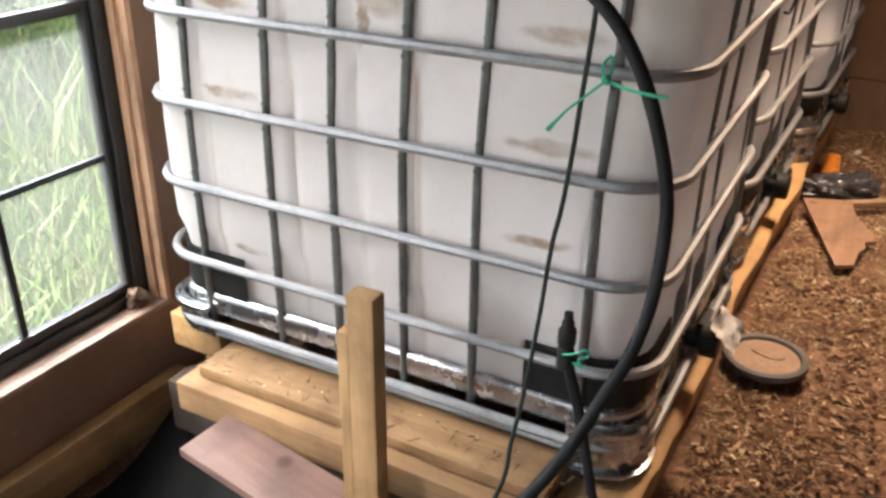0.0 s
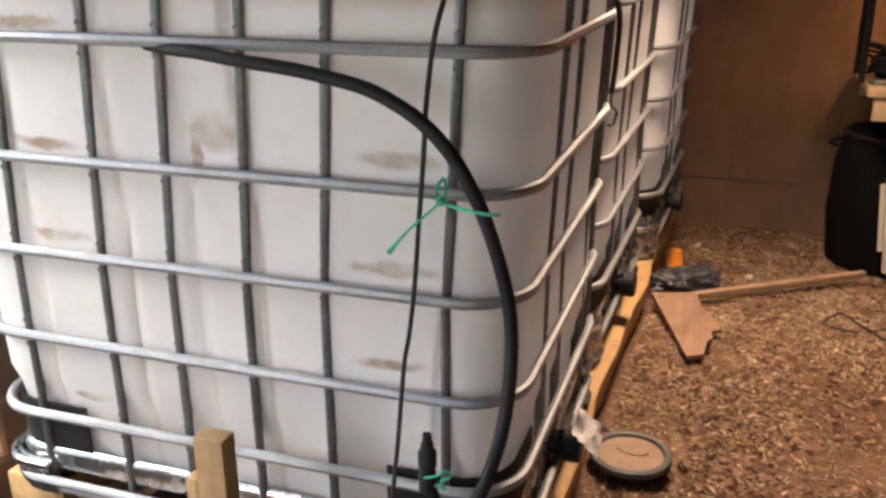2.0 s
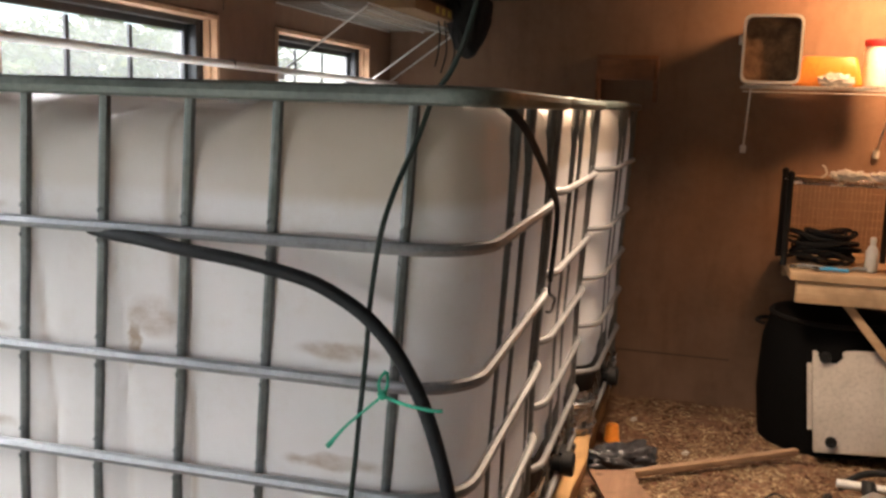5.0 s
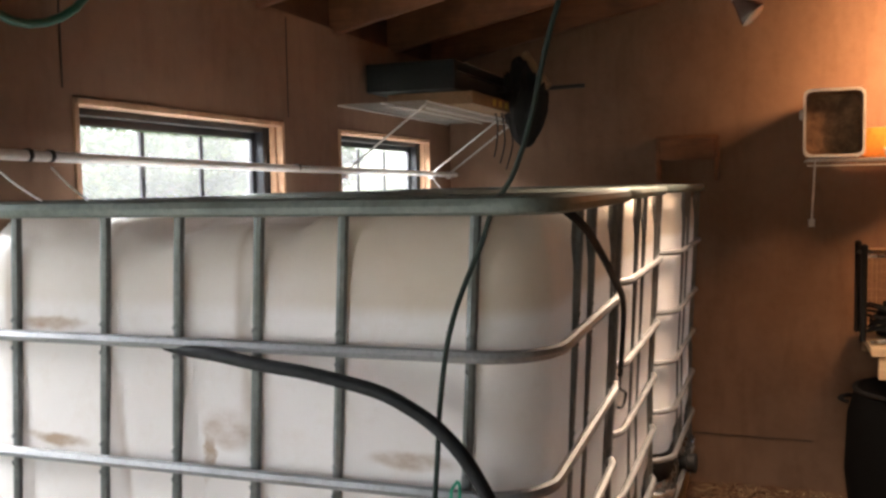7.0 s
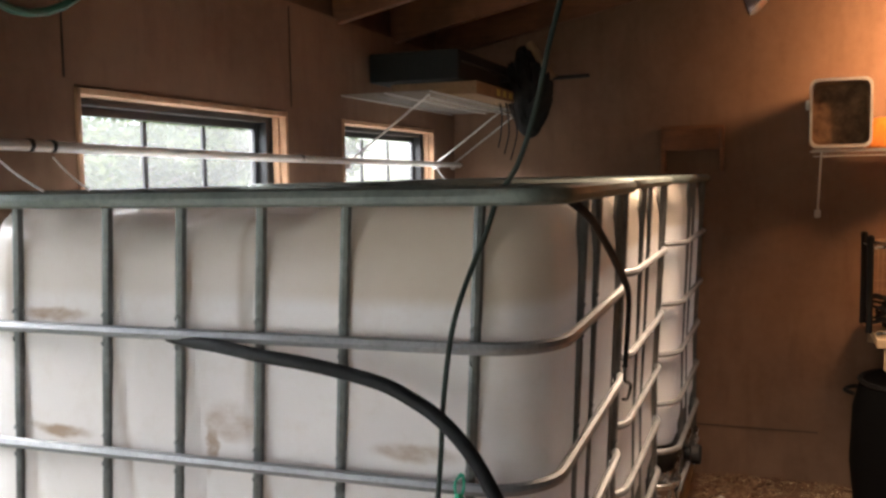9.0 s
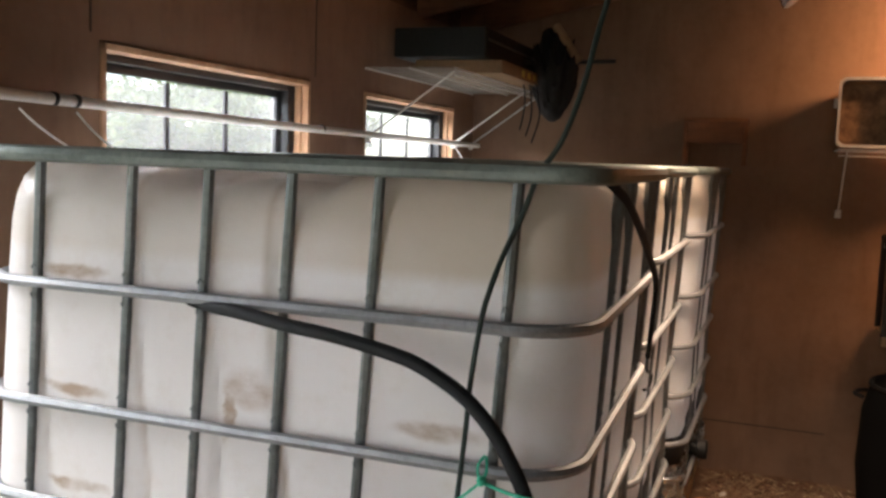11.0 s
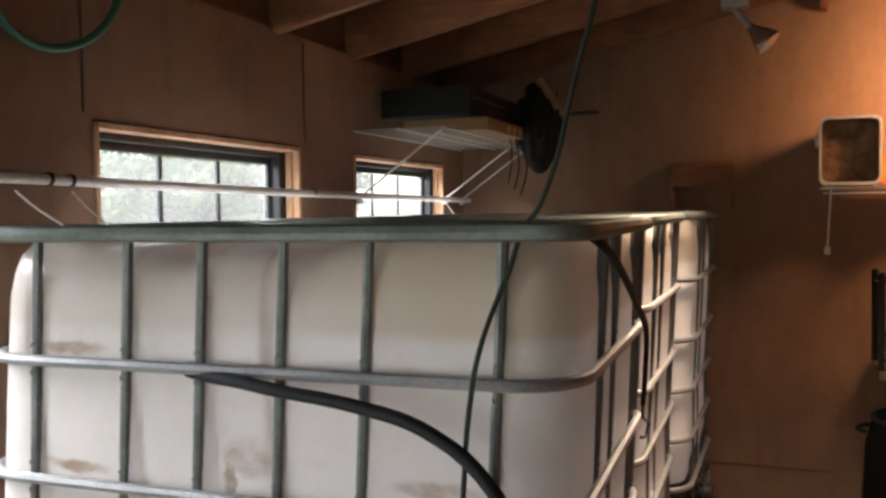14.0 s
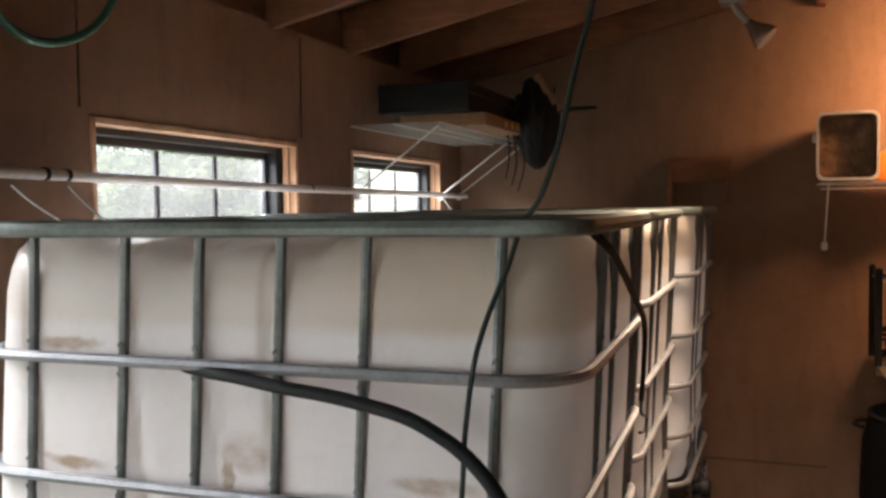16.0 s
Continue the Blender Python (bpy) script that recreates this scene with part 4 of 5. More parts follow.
part("strap", tube(spline([(-0.09, 0.10, 0.07), (-0.115, 0.03, 0.09), (-0.115, -0.08, 0.10), (-0.09, -0.17, 0.07), (-0.06, -0.22, 0.03)], 6), 0.013, 8, False, None, 1.5), M_BLACKPLASTIC, pump)
part("cable", tube(spline([(-0.09, 0.04, 0.05), (-0.16, 0.05, 0.02), (-0.26, 0.02, 0.018), (-0.34, 0.07, 0.02), (-0.28, 0.16, 0.03), (-0.22, 0.08, 0.03), (-0.13, -0.03, 0.02)], 8), 0.0045, 6), M_RUBBER, pump)
part("outlet_hose", tube(spline([(-0.05, 0.14, 0.10), (0.05, 0.22, 0.14), (0.20, 0.22, 0.15), (0.4, 0.2, 0.12)], 8), 0.014, 8), M_RUBBER, pump)

# ---- bench, bin and what stands under it ----
bench = thing("workbench", (1.12, 2.75, 0.0), "pale pine workbench against the end wall", "workbench")
for k in range(4):
    part("top_board", boxed((0.0, 0.18 * k, 0.825), (1.9, 0.18 * k + 0.176, 0.863), 0.004), M_BENCH, bench)
part("apron", boxed((0.03, 0.012, 0.725), (1.88, 0.05, 0.823), 0.004), M_BENCH, bench)
part("leg", boxed((1.78, 0.06, -0.05), (1.86, 0.14, 0.823), 0.004), M_BENCH, bench)
part("leg", boxed((1.78, 0.60, -0.05), (1.86, 0.68, 0.823), 0.004), M_BENCH, bench)
part("brace", boxed((-0.018, -0.03, -0.35), (0.018, 0.03, 0.28), 0.004, pose(0.42, 0.08, 0.52, 0, -40, 0)), M_BENCH, bench)
part("wall_cleat", boxed((0.03, 0.70, 0.725), (1.88, 0.745, 0.823), 0.004), M_BENCH, bench)

drum = thing("black_tub", (1.36, 3.16, -0.03), "round black plastic tub under the workbench", "tub")
part("tub_body", lathe([(0.24, 0.0), (0.285, 0.02), (0.31, 0.25), (0.30, 0.50), (0.27, 0.62), (0.25, 0.64), (0.01, 0.645)], 36), plain("matt_black_plastic", (0.0025, 0.0025, 0.0025), (0.005, 0.005, 0.005), 8, 0.9), drum)
bpy.data.materials["matt_black_plastic"].node_tree.nodes["Principled BSDF"].inputs["Specular IOR Level"].default_value = 0.1

part("tub_rim", tube([(0.268 * math.cos(a * math.tau / 32), 0.268 * math.sin(a * math.tau / 32), 0.632) for a in range(32)], 0.012, 6, True), M_BLACKPLASTIC, drum)
for a in (150, 330):
    part("tub_handle", tube(spline([pose(0, 0, 0, 0, 0, a) @ Vector(p) for p in ((0.295, -0.06, 0.54), (0.345, -0.05, 0.55), (0.345, 0.05, 0.55), (0.295, 0.06, 0.54))], 4), 0.010, 6), M_BLACKPLASTIC, drum)

case = thing("white_panel", (1.29, 2.80, 0.0), "dirty white plastic panel leaning under the bench", "plastic panel")
M_DIRTYWHITE = plain("dirty_white_plastic", (0.40, 0.355, 0.30), (0.56, 0.51, 0.45), 5, 0.55)
tilt = pose(0, 0, 0.04, -12, -5, -4)
part("panel", boxed((0.0, -0.02, 0.0), (0.62, 0.03, 0.46), 0.012, tilt), M_DIRTYWHITE, case)
for x, z in ((0.075, 0.05), (0.055, 0.425)):
    part("foot", lathe([(0.020, 0.0), (0.026, 0.004), (0.024, 0.018), (0.012, 0.018), (0.012, 0.008)], 16, None, tilt @ pose(x, -0.021, z, 90, 0, 0)), M_BLACKPLASTIC, case, "black rubber foot")
part("lip", boxed((-0.022, -0.012, 0.10), (-0.001, 0.022, 0.40), 0.004, tilt), M_DIRTYWHITE, case)

rack = thing("wire_rack", (1.10, 2.90, 0.865), "black wire rack standing on the workbench", "rack")
for x in (0.0, 0.46):
    for y in (0.0, 0.28):
        part("post", lathe([(0.014, 0.0), (0.014, 0.40), (0.016, 0.405), (0.016, 0.42), (0.006, 0.428)], 12, None, pose(x, y, 0)), M_BLACKPLASTIC, rack)
part("shelf_frame", tube([(0.0, 0.0, 0.375), (0.46, 0.0, 0.375), (0.46, 0.28, 0.375), (0.0, 0.28, 0.375)], 0.008, 6, True), M_TRAY, rack, "grey shelf frame")
bm = bmesh.new()
for k in range(16):
    tube([(0.03 * k, 0.0, 0.378), (0.03 * k, 0.28, 0.378)], 0.002, 4, False, bm)
part("shelf_wires", bm, M_TRAY, rack)
up = finish("grid_wire", tube([(0, 0.28, 0.02), (0, 0.28, 0.375)], 0.0014, 4), M_STICK)
across = finish("grid_wire", tube([(0.0, 0.283, 0), (0.46, 0.283, 0)], 0.0014, 4), M_STICK)
for k in range(24):
    w = new("grid_wire", up)
    w.parent, w.location = rack, (0.02 * k, 0, 0)
for k in range(9):
    w = new("grid_wire", across)
    w.parent, w.location = rack, (0, 0, 0.04 + 0.04 * k)

plate = thing("plate", (1.22, 3.02, 1.248), "brown plate with a spoon on the rack", "plate")
part("plate_body", lathe([(0.04, 0.0), (0.07, 0.004), (0.095, 0.014), (0.092, 0.016), (0.04, 0.006), (0.001, 0.005)], 24), M_STICK, plate)
part("spoon", tube(spline([(0.02, 0.0, 0.012), (0.04, 0.0, 0.03), (0.035, 0.0, 0.055), (0.02, 0.0, 0.07)], 4), 0.005, 6), M_WHITEPLASTIC, plate)
for k, (x, y) in enumerate(((1.36, 3.02), (1.50, 2.98))):
    cl = thing("cloth", (x, y, 1.250), "crumpled white rag lying on the rack", "rag", "white rags")
    bm = bmesh.new()
    bmesh.ops.create_icosphere(bm, subdivisions=4, radius=1.0)
    for v in bm.verts:
        n3 = v.co.normalized()
        v.co = Vector((n3.x * 0.075, n3.y * 0.05, (n3.z + 1) * 0.022)) * (1 + 0.5 * noise.noise(n3 * 2.4 + Vector((k * 5, 0, 0))))
        v.co.z = max(0, v.co.z)
    part("folds", bm, M_WHITEPLASTIC, cl)

cables = thing("cable_heap", (1.27, 3.03, 0.868), "heap of coiled black cables on the bench", "cables")
for k in range(17):
    a0, rx, ry, zz = k * 0.7, 0.10 + 0.014 * (k % 4), 0.045 + 0.012 * (k % 3), 0.012 + 0.0085 * k
    pts = [(0.03 * math.sin(k * 2.1) + rx * math.cos(a0 + a * 0.42), 0.01 * math.cos(k) + ry * math.sin(a0 + a * 0.42), zz + 0.012 * math.sin(a * 0.9 + k)) for a in range(16)]
    part("cable", tube(spline(pts, 3), 0.0065, 6), M_RUBBER, cables)
for k, (x, y, lab, c1, c2, L) in enumerate(((1.30, 2.80, "blue handled pliers on the bench", (0.03, 0.28, 0.55), (0.05, 0.36, 0.65), 0.12), (1.20, 2.84, "grey metal socket wrench on the bench", (0.20, 0.20, 0.20), (0.34, 0.34, 0.33), 0.10),
                                             (1.42, 2.86, "grey metal tool on the bench", (0.2, 0.2, 0.2), (0.3, 0.3, 0.3), 0.09))):
    tool = thing("hand_tool", (x, y, 0.874), lab, "tool", rz=8 * k - 6)
    part("grip", tube([(-L / 2, 0, 0.002), (-L / 4, 0.004, 0.004), (L / 4, 0.002, 0.003), (L / 2, -0.004, 0.002)], [0.006, 0.010, 0.009, 0.006], 8), plain("tool_paint", c1, c2, 9, 0.4), tool)
    part("jaw", lathe([(0.008, -0.006), (0.016, -0.003), (0.016, 0.006), (0.006, 0.008)], 14, None, pose(-L / 2 - 0.012, 0, 0.0)), M_TRAY, tool, "bright metal head")
jar = thing("spray_bottle", (1.46, 2.88, 0.866), "small white plastic bottle on the bench", "bottle")
part("bottle_body", lathe([(0.024, 0.0), (0.027, 0.005), (0.027, 0.09), (0.018, 0.11), (0.011, 0.118), (0.011, 0.128)], 18), M_WHITEPLASTIC, jar)
part("cap", lathe([(0.013, 0.126), (0.013, 0.15), (0.006, 0.155)], 14), M_WHITEPLASTIC, jar)

# ---- wire shelf on the end wall ----
def wire_shelf(name, at, length, depth, label, rz=0.0, braces=(0.06,), drop=0.30):
    """A coated wire shelf: long rods along it, cross wires, a front lip and slanting braces."""
    s = thing(name, at, label, "wire shelf", rz=rz)
    for y in (0.0, depth * 0.5, depth):
        part("rod", tube([(0, y, 0), (length, y, 0)], 0.0032, 6), M_WHITEWIRE, s)
    part("lip_rod", tube([(0, 0, -0.028), (length, 0, -0.028)], 0.0032, 6), M_WHITEWIRE, s)
    bm = bmesh.new()
    for k in range(int(length / 0.026)):
        x = 0.004 + 0.026 * k
        tube([(x, depth, 0.004), (x, 0.0, 0.004), (x, -0.003, -0.028)], 0.0010, 4, False, bm)
    tagged(part("wire_mat", bm, M_SHADEDWIRE, s), kind="stuff")
    for x in braces:
        b = part("brace", tube([(x, 0.01, -0.01), (x + 0.004, depth - 0.012, -drop)], 0.0045, 8), M_WHITEWIRE, s)
        part("foot_clip", boxed((x - 0.010, depth - 0.020, -drop - 0.028), (x + 0.018, depth - 0.001, -drop + 0.012), 0.003), M_WHITEWIRE, b)
    return s


wire_shelf("wire_shelf", (0.872, 3.10, 1.668), 1.6, 0.398, "white wire shelf with slanting braces on the end wall", 0, (0.035, 0.66, 1.3), 0.30)

pail = thing("pail", (0.985, 3.09, 1.676), "square white plastic pail on its side, dirty inside", "pail")
M_PAILIN = plain("pail_brown_residue", (0.05, 0.018, 0.008), (0.42, 0.26, 0.14), 11, 0.6, 0, (1, 1, 1), 0.3, 30)
lv = []
for y, h, in ((0.0, 0.142), (0.004, 0.146), (0.020, 0.146), (0.024, 0.138), (0.34, 0.122)):
    lv.append([(x, y, z + 0.158) for x, z in round_rect(h * 0.90, h * 1.08, 0.035, 5, 3)])
part("shell", loft(lv, None, (False, True)), M_WHITEPLASTIC, pail)
lv = []
for y, h in ((0.0, 0.144), (0.001, 0.133), (0.13, 0.126)):
    lv.append([(x, y, z + 0.158) for x, z in round_rect(h * 0.90, h * 1.08, 0.03, 5, 3)])
part("inside", loft(lv[1:], None, (False, True)), M_PAILIN, pail, "inside stained with brown residue")
part("mouth_rim", loft(lv[:2], None, (False, False)), M_WHITEPLASTIC, pail)
part("handle_lug", lathe([(0.02, 0), (0.024, 0.006), (0.02, 0.014)], 14, None, pose(-0.133, 0.03, 0.2, 0, -90, 0)), M_WHITEPLASTIC, pail)

tray = thing("plastic_basket", (1.25, 3.26, 1.674), "translucent orange plastic tub on the wire shelf", "tub")
lv = [[(x, y, z) for x, y in round_rect(hx, hy, 0.03, 4, 3)] for z, hx, hy in ((0.0, 0.145, 0.09), (0.01, 0.15, 0.095), (0.115, 0.125, 0.08), (0.135, 0.118, 0.072), (0.138, 0.10, 0.06))]
part("tub_body", loft(lv), M_ORANGE, tray)
rag = thing("cloth", (1.28, 3.155, 1.674), "crumpled white rag on the wire shelf", "rag")
bm = bmesh.new()
bmesh.ops.create_icosphere(bm, subdivisions=4, radius=1.0)
for v in bm.verts:
    n3 = v.co.normalized()
    v.co = Vector((n3.x * 0.07, n3.y * 0.04, (n3.z + 0.7) * 0.032)) * (1 + 0.4 * noise.noise(n3 * 2.8))
    v.co.z = max(0, v.co.z)
part("folds", bm, M_WHITEPLASTIC, rag)
jug = thing("jar", (1.46, 3.25, 1.674), "clear white plastic jar with a red lid", "jar")
part("jar_body", lathe([(0.055, 0.0), (0.06, 0.006), (0.06, 0.16), (0.052, 0.175), (0.052, 0.19)], 22), M_WHITEPLASTIC, jug)
part("lid", lathe([(0.058, 0.188), (0.060, 0.192), (0.060, 0.215), (0.055, 0.22), (0.001, 0.221)], 22), plain("red_plastic", (0.55, 0.03, 0.035), (0.65, 0.05, 0.05), 6, 0.35), jug, "red screw lid")

# small box shelf hung on the end wall
nook = thing("wall_box", (0.31, BY, 1.58), "small open pine box fixed to the end wall", "box shelf")
part("top", boxed((-0.155, -0.12, 0.215), (0.155, -0.001, 0.235), 0.003), M_RAFTER, nook)
part("side", boxed((0.135, -0.12, 0.0), (0.155, -0.001, 0.214), 0.003), M_RAFTER, nook)
part("side", boxed((-0.155, -0.12, 0.0), (-0.135, -0.001, 0.214), 0.003), M_RAFTER, nook)
part("front_board", boxed((-0.134, -0.12, 0.11), (0.134, -0.105, 0.214), 0.003), M_RAFTER, nook)

# ---- wire shelf on the window wall, and its load ----
wire_shelf("wire_shelf", (-0.615, 2.08, 1.925), 1.38, 0.40, "white wire shelf with slanting braces on the window wall", 90, (0.02, 1.06, 1.34), 0.28)
crate = thing("long_case", (-0.98, 2.28, 1.992), "long dark case lying on the wire shelf", "case")
part("case_body", boxed((0.0, 0.0, 0.0), (0.42, 0.95, 0.13), 0.012), plain("dark_grey_plastic", (0.008, 0.010, 0.010), (0.014, 0.017, 0.016), 8, 0.85), crate)
part("lid_seam", boxed((0.4205, 0.03, 0.075), (0.424, 0.92, 0.083)), M_BLACKFRAME, crate)
flat = thing("cardboard_box", (-0.90, 2.34, 1.932), "flat tan cardboard box with yellow marks under the case", "box")
part("carton", boxed((0.0, 0.0, 0.0), (0.40, 0.80, 0.056), 0.004), plain("tan_cardboard", (0.24, 0.15, 0.08), (0.34, 0.22, 0.12), 8, 0.8), flat)
for k in range(4):
    part("printed_mark", boxed((0.401, 0.30 + 0.10 * k, 0.014), (0.403, 0.345 + 0.10 * k, 0.044)), plain("yellow_ink", (0.55, 0.46, 0.10), (0.66, 0.56, 0.16), 20, 0.7), flat)
sack = thing("cloth_bag", (-0.44, 3.0, 1.77), "black cloth bag hung from the end of the shelf", "bag")
bm = bmesh.new()
bmesh.ops.create_icosphere(bm, subdivisions=4, radius=1.0)
for v in bm.verts:
    n3 = v.co.normalized()
    wide = 1.05 + 0.15 * n3.z
    v.co = Vector((n3.x * 0.10 * wide, n3.y * 0.10 * wide, n3.z * 0.20 + 0.19)) * (1 + 0.30 * noise.noise(n3 * 2.6) + 0.16 * noise.noise(n3 * 7.0))
part("sack_body", bm, plain("black_cloth", (0.006, 0.006, 0.006), (0.012, 0.012, 0.011), 14, 0.95), sack)
part("sack_strap", tube(spline([(-0.05, 0.0, 0.34), (-0.06, 0.0, 0.42), (0.02, 0.0, 0.44), (0.06, 0.0, 0.35)], 5), 0.008, 6), M_BLACKPLASTIC, sack)
part("roll", lathe([(0.012, -0.11), (0.022, -0.105), (0.022, 0.105), (0.012, 0.11)], 16, None, pose(0.06, 0.0, 0.37, 0, -35, 0)), M_STICK, sack, "pale rolled paper")
rod = thing("rod", (-0.30, 3.0, 2.05), "dark metal rod sticking out from the shelf load", "rod")
part("bar", tube([(-0.28, -0.1, -0.01), (-0.05, 0.0, 0.0), (0.15, 0.05, 0.01)], 0.010, 8), M_BLACKFRAME, rod)
for k in range(3):
    c = thing("wire", (-0.52 + 0.03 * k, 2.75, 1.92), "thin black wire dangling from the shelf", "wire", "dangling wires")
    part("strand", tube(spline([(0, 0, 0), (0.01, 0.0, -0.06), (0.0 + 0.01 * k, 0.01, -0.15), (-0.01, 0.0, -0.21 - 0.03 * k)], 6), 0.004, 6), M_RUBBER, c)

# white pipe strapped along the windows
pipe = thing("pvc_pipe", (0, 0, 0), "white plastic pipe run along the window wall", "pipe")
part("pipe_body", tube([(-0.965, -2.4, 1.675), (-0.965, 0.2, 1.667), (-0.962, 1.46, 1.652), (-0.96, 3.42, 1.640)], 0.0135, 14), M_WHITEPLASTIC, pipe)
for y in (0.32, 0.39, 1.62, 3.1):
    part("pipe_strap", lathe([(0.0140, -0.006), (0.0165, -0.005), (0.0165, 0.005), (0.0140, 0.006)], 14, None, pose(-0.964, y, 1.667 - 0.012 * (y - 0.3) / 1.2, 90, 0, 0)), M_BLACKPLASTIC, pipe)
for p, q in (((-0.93, 0.187, 1.636), (-0.8, 0.189, 1.558)), ((-0.93, 0.358, 1.637), (-0.8, 0.329, 1.557)), ((-0.93, 2.96, 1.63), (-0.90, 3.02, 1.56))):
    ln = thing("string", (0, 0, 0), "thin white string slung from the pipe", "string", "white strings")
    a, b = Vector(p), Vector(q)
    part("strand", tube(spline([a, a.lerp(b, 0.35) + Vector((0, 0, -0.005)), a.lerp(b, 0.7) + Vector((0, 0, -0.004)), b], 5), 0.0024, 6), M_WHITEPLASTIC, ln)

# coil of green hose hung from the rafters
coil = thing("garden_hose", (-1.0, 0.50, 2.25), "green garden hose looped high on the window wall", "hose")
part("loop", tube([(0.03 + 0.02 * math.sin(a * 0.5), -0.16 + 0.235 * math.cos(a * math.tau / 30), -0.03 + 0.235 * math.sin(a * math.tau / 30)) for a in range(30)], 0.011, 10, True),
     plain("green_vinyl_hose", (0.02, 0.12, 0.085), (0.035, 0.17, 0.12), 10, 0.4), coil)

# flood lamp on the rafter; a second, lit, beyond the view
def flood_lamp(at, aim, label):
    f = thing("flood_lamp", at, label, "lamp", "flood lamps under the roof")
    part("junction_box", boxed((-0.055, -0.055, -0.03), (0.055, 0.055, 0.03), 0.01), plain("grey_lamp_metal", (0.24, 0.24, 0.22), (0.34, 0.34, 0.31), 9, 0.4, 0.4), f)
    d = Vector(aim).normalized()
    q = d.to_track_quat("Z", "Y").to_matrix().to_4x4()
    part("arm", tube([(0, 0, -0.02), Vector((0, 0, -0.04)) + d * 0.03, Vector((0, 0, -0.05)) + d * 0.10], 0.016, 12), bpy.data.materials["grey_lamp_metal"], f, "pale grey swivel arm")
    m = Matrix.Translation(Vector((0, 0, -0.05)) + d * 0.09) @ q
    part("bulb", lathe([(0.018, 0.0), (0.022, 0.02), (0.050, 0.075), (0.060, 0.100), (0.058, 0.108)], 22, None, m), plain("silvered_bulb", (0.30, 0.22, 0.18), (0.42, 0.33, 0.28), 9, 0.18, 0.7), f, "silvered reflector bulb")
    part("lens", lathe([(0.057, 0.1085), (0.046, 0.117), (0.023, 0.121), (0.001, 0.122)], 22, None, m), plain("bulb_glass", (0.70, 0.66, 0.62), (0.80, 0.77, 0.73), 30, 0.12), f, "bright glass lens")
    return f


flood_lamp((0.500, 2.74, 2.470), (0.62, -0.05, -0.62), "grey flood lamp with a silvered bulb under the rafters")
flood_lamp(tuple(LAMP4), (-0.5, 0.4, -0.7), "grey flood lamp lit over the wire shelf")
flood_lamp(tuple(LAMP3), (0.15, -0.4, -0.9), "grey flood lamp lit and turned to the floor")
hanger = thing("hanger_block", (0.885, 3.43, 2.545), "reddish timber block hung under the roof", "timber block")
part("block", boxed((-0.019, -0.05, 0.0), (0.019, 0.05, 0.30), 0.003, pose(0, 0, 0, 0, 8, 0)), M_RAFTER, hanger)

# black sheet added for the deep shade between the window wall and the beams
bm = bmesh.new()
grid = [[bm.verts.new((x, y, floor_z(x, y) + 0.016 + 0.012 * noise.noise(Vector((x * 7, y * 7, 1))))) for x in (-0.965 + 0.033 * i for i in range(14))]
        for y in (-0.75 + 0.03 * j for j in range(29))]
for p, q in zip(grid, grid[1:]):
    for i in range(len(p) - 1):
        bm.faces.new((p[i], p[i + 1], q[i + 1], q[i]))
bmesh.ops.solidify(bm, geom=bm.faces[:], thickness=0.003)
tagged(part("ground_sheet", bm, M_BLACKPLASTIC), "black sheet added as shade on the earth by the window wall", "plastic sheet")

# ---- straw and chips on the floor ----
rng = random.Random(4)
verts, faces = [], []
for k in range(50640):
    if k < 46000:
        x, y = rng.uniform(0.36, 1.75), 3.45 - 3.6 * rng.random() ** 0.9
    elif k < 50500:
        x, y = rng.uniform(-0.30, 0.4), rng.uniform(-0.9, -0.05)
    else:
        x, y = rng.uniform(-0.70, 0.33), rng.uniform(-0.13, 0.0)
    clump = noise.noise(Vector((x * 2.4, y * 2.4, 8))) + 0.6 * noise.noise(Vector((x * 9, y * 9, 3)))
    if k < 50500 and clump < rng.uniform(-0.6, 0.45):
        continue
    z = floor_z(x, y) + rng.uniform(0.002, 0.016)
    if k >= 50500:
        z = 0.2385 if y > -0.092 else 0.1775
    chip = rng.random() < 0.30
    L, w = (rng.uniform(0.005, 0.020), rng.uniform(0.003, 0.009)) if chip else (rng.uniform(0.012, 0.06), rng.uniform(0.0010, 0.0027))
    a, t = rng.uniform(0, math.tau), rng.uniform(-0.4, 0.4)
    if k >= 50500:
        L, t = L * 0.5, 0.0
    d = Vector((math.cos(a), math.sin(a), math.sin(t))) * L / 2
    s = Vector((-math.sin(a), math.cos(a), rng.uniform(-0.5, 0.5))) * w / 2
    c, up = Vector((x, y, z)), Vector((0, 0, 0.0015))
    i = len(verts)
    verts += [c - d - s, c + d - s, c + d + s, c - d + s, c - d * 0.8 + up, c + d * 0.8 + up]
    faces += [(i, i + 1, i + 5, i + 4), (i + 2, i + 3, i + 4, i + 5), (i + 1, i + 2, i + 5), (i + 3, i, i + 4)]
me = bpy.data.meshes.new("straw_litter")
me.from_pydata(verts, [], faces)
me.materials.append(M_STRAW)
tagged(new("straw_litter", me), "loose dry straw and wood chips strewn on the earth", "straw", kind="stuff")

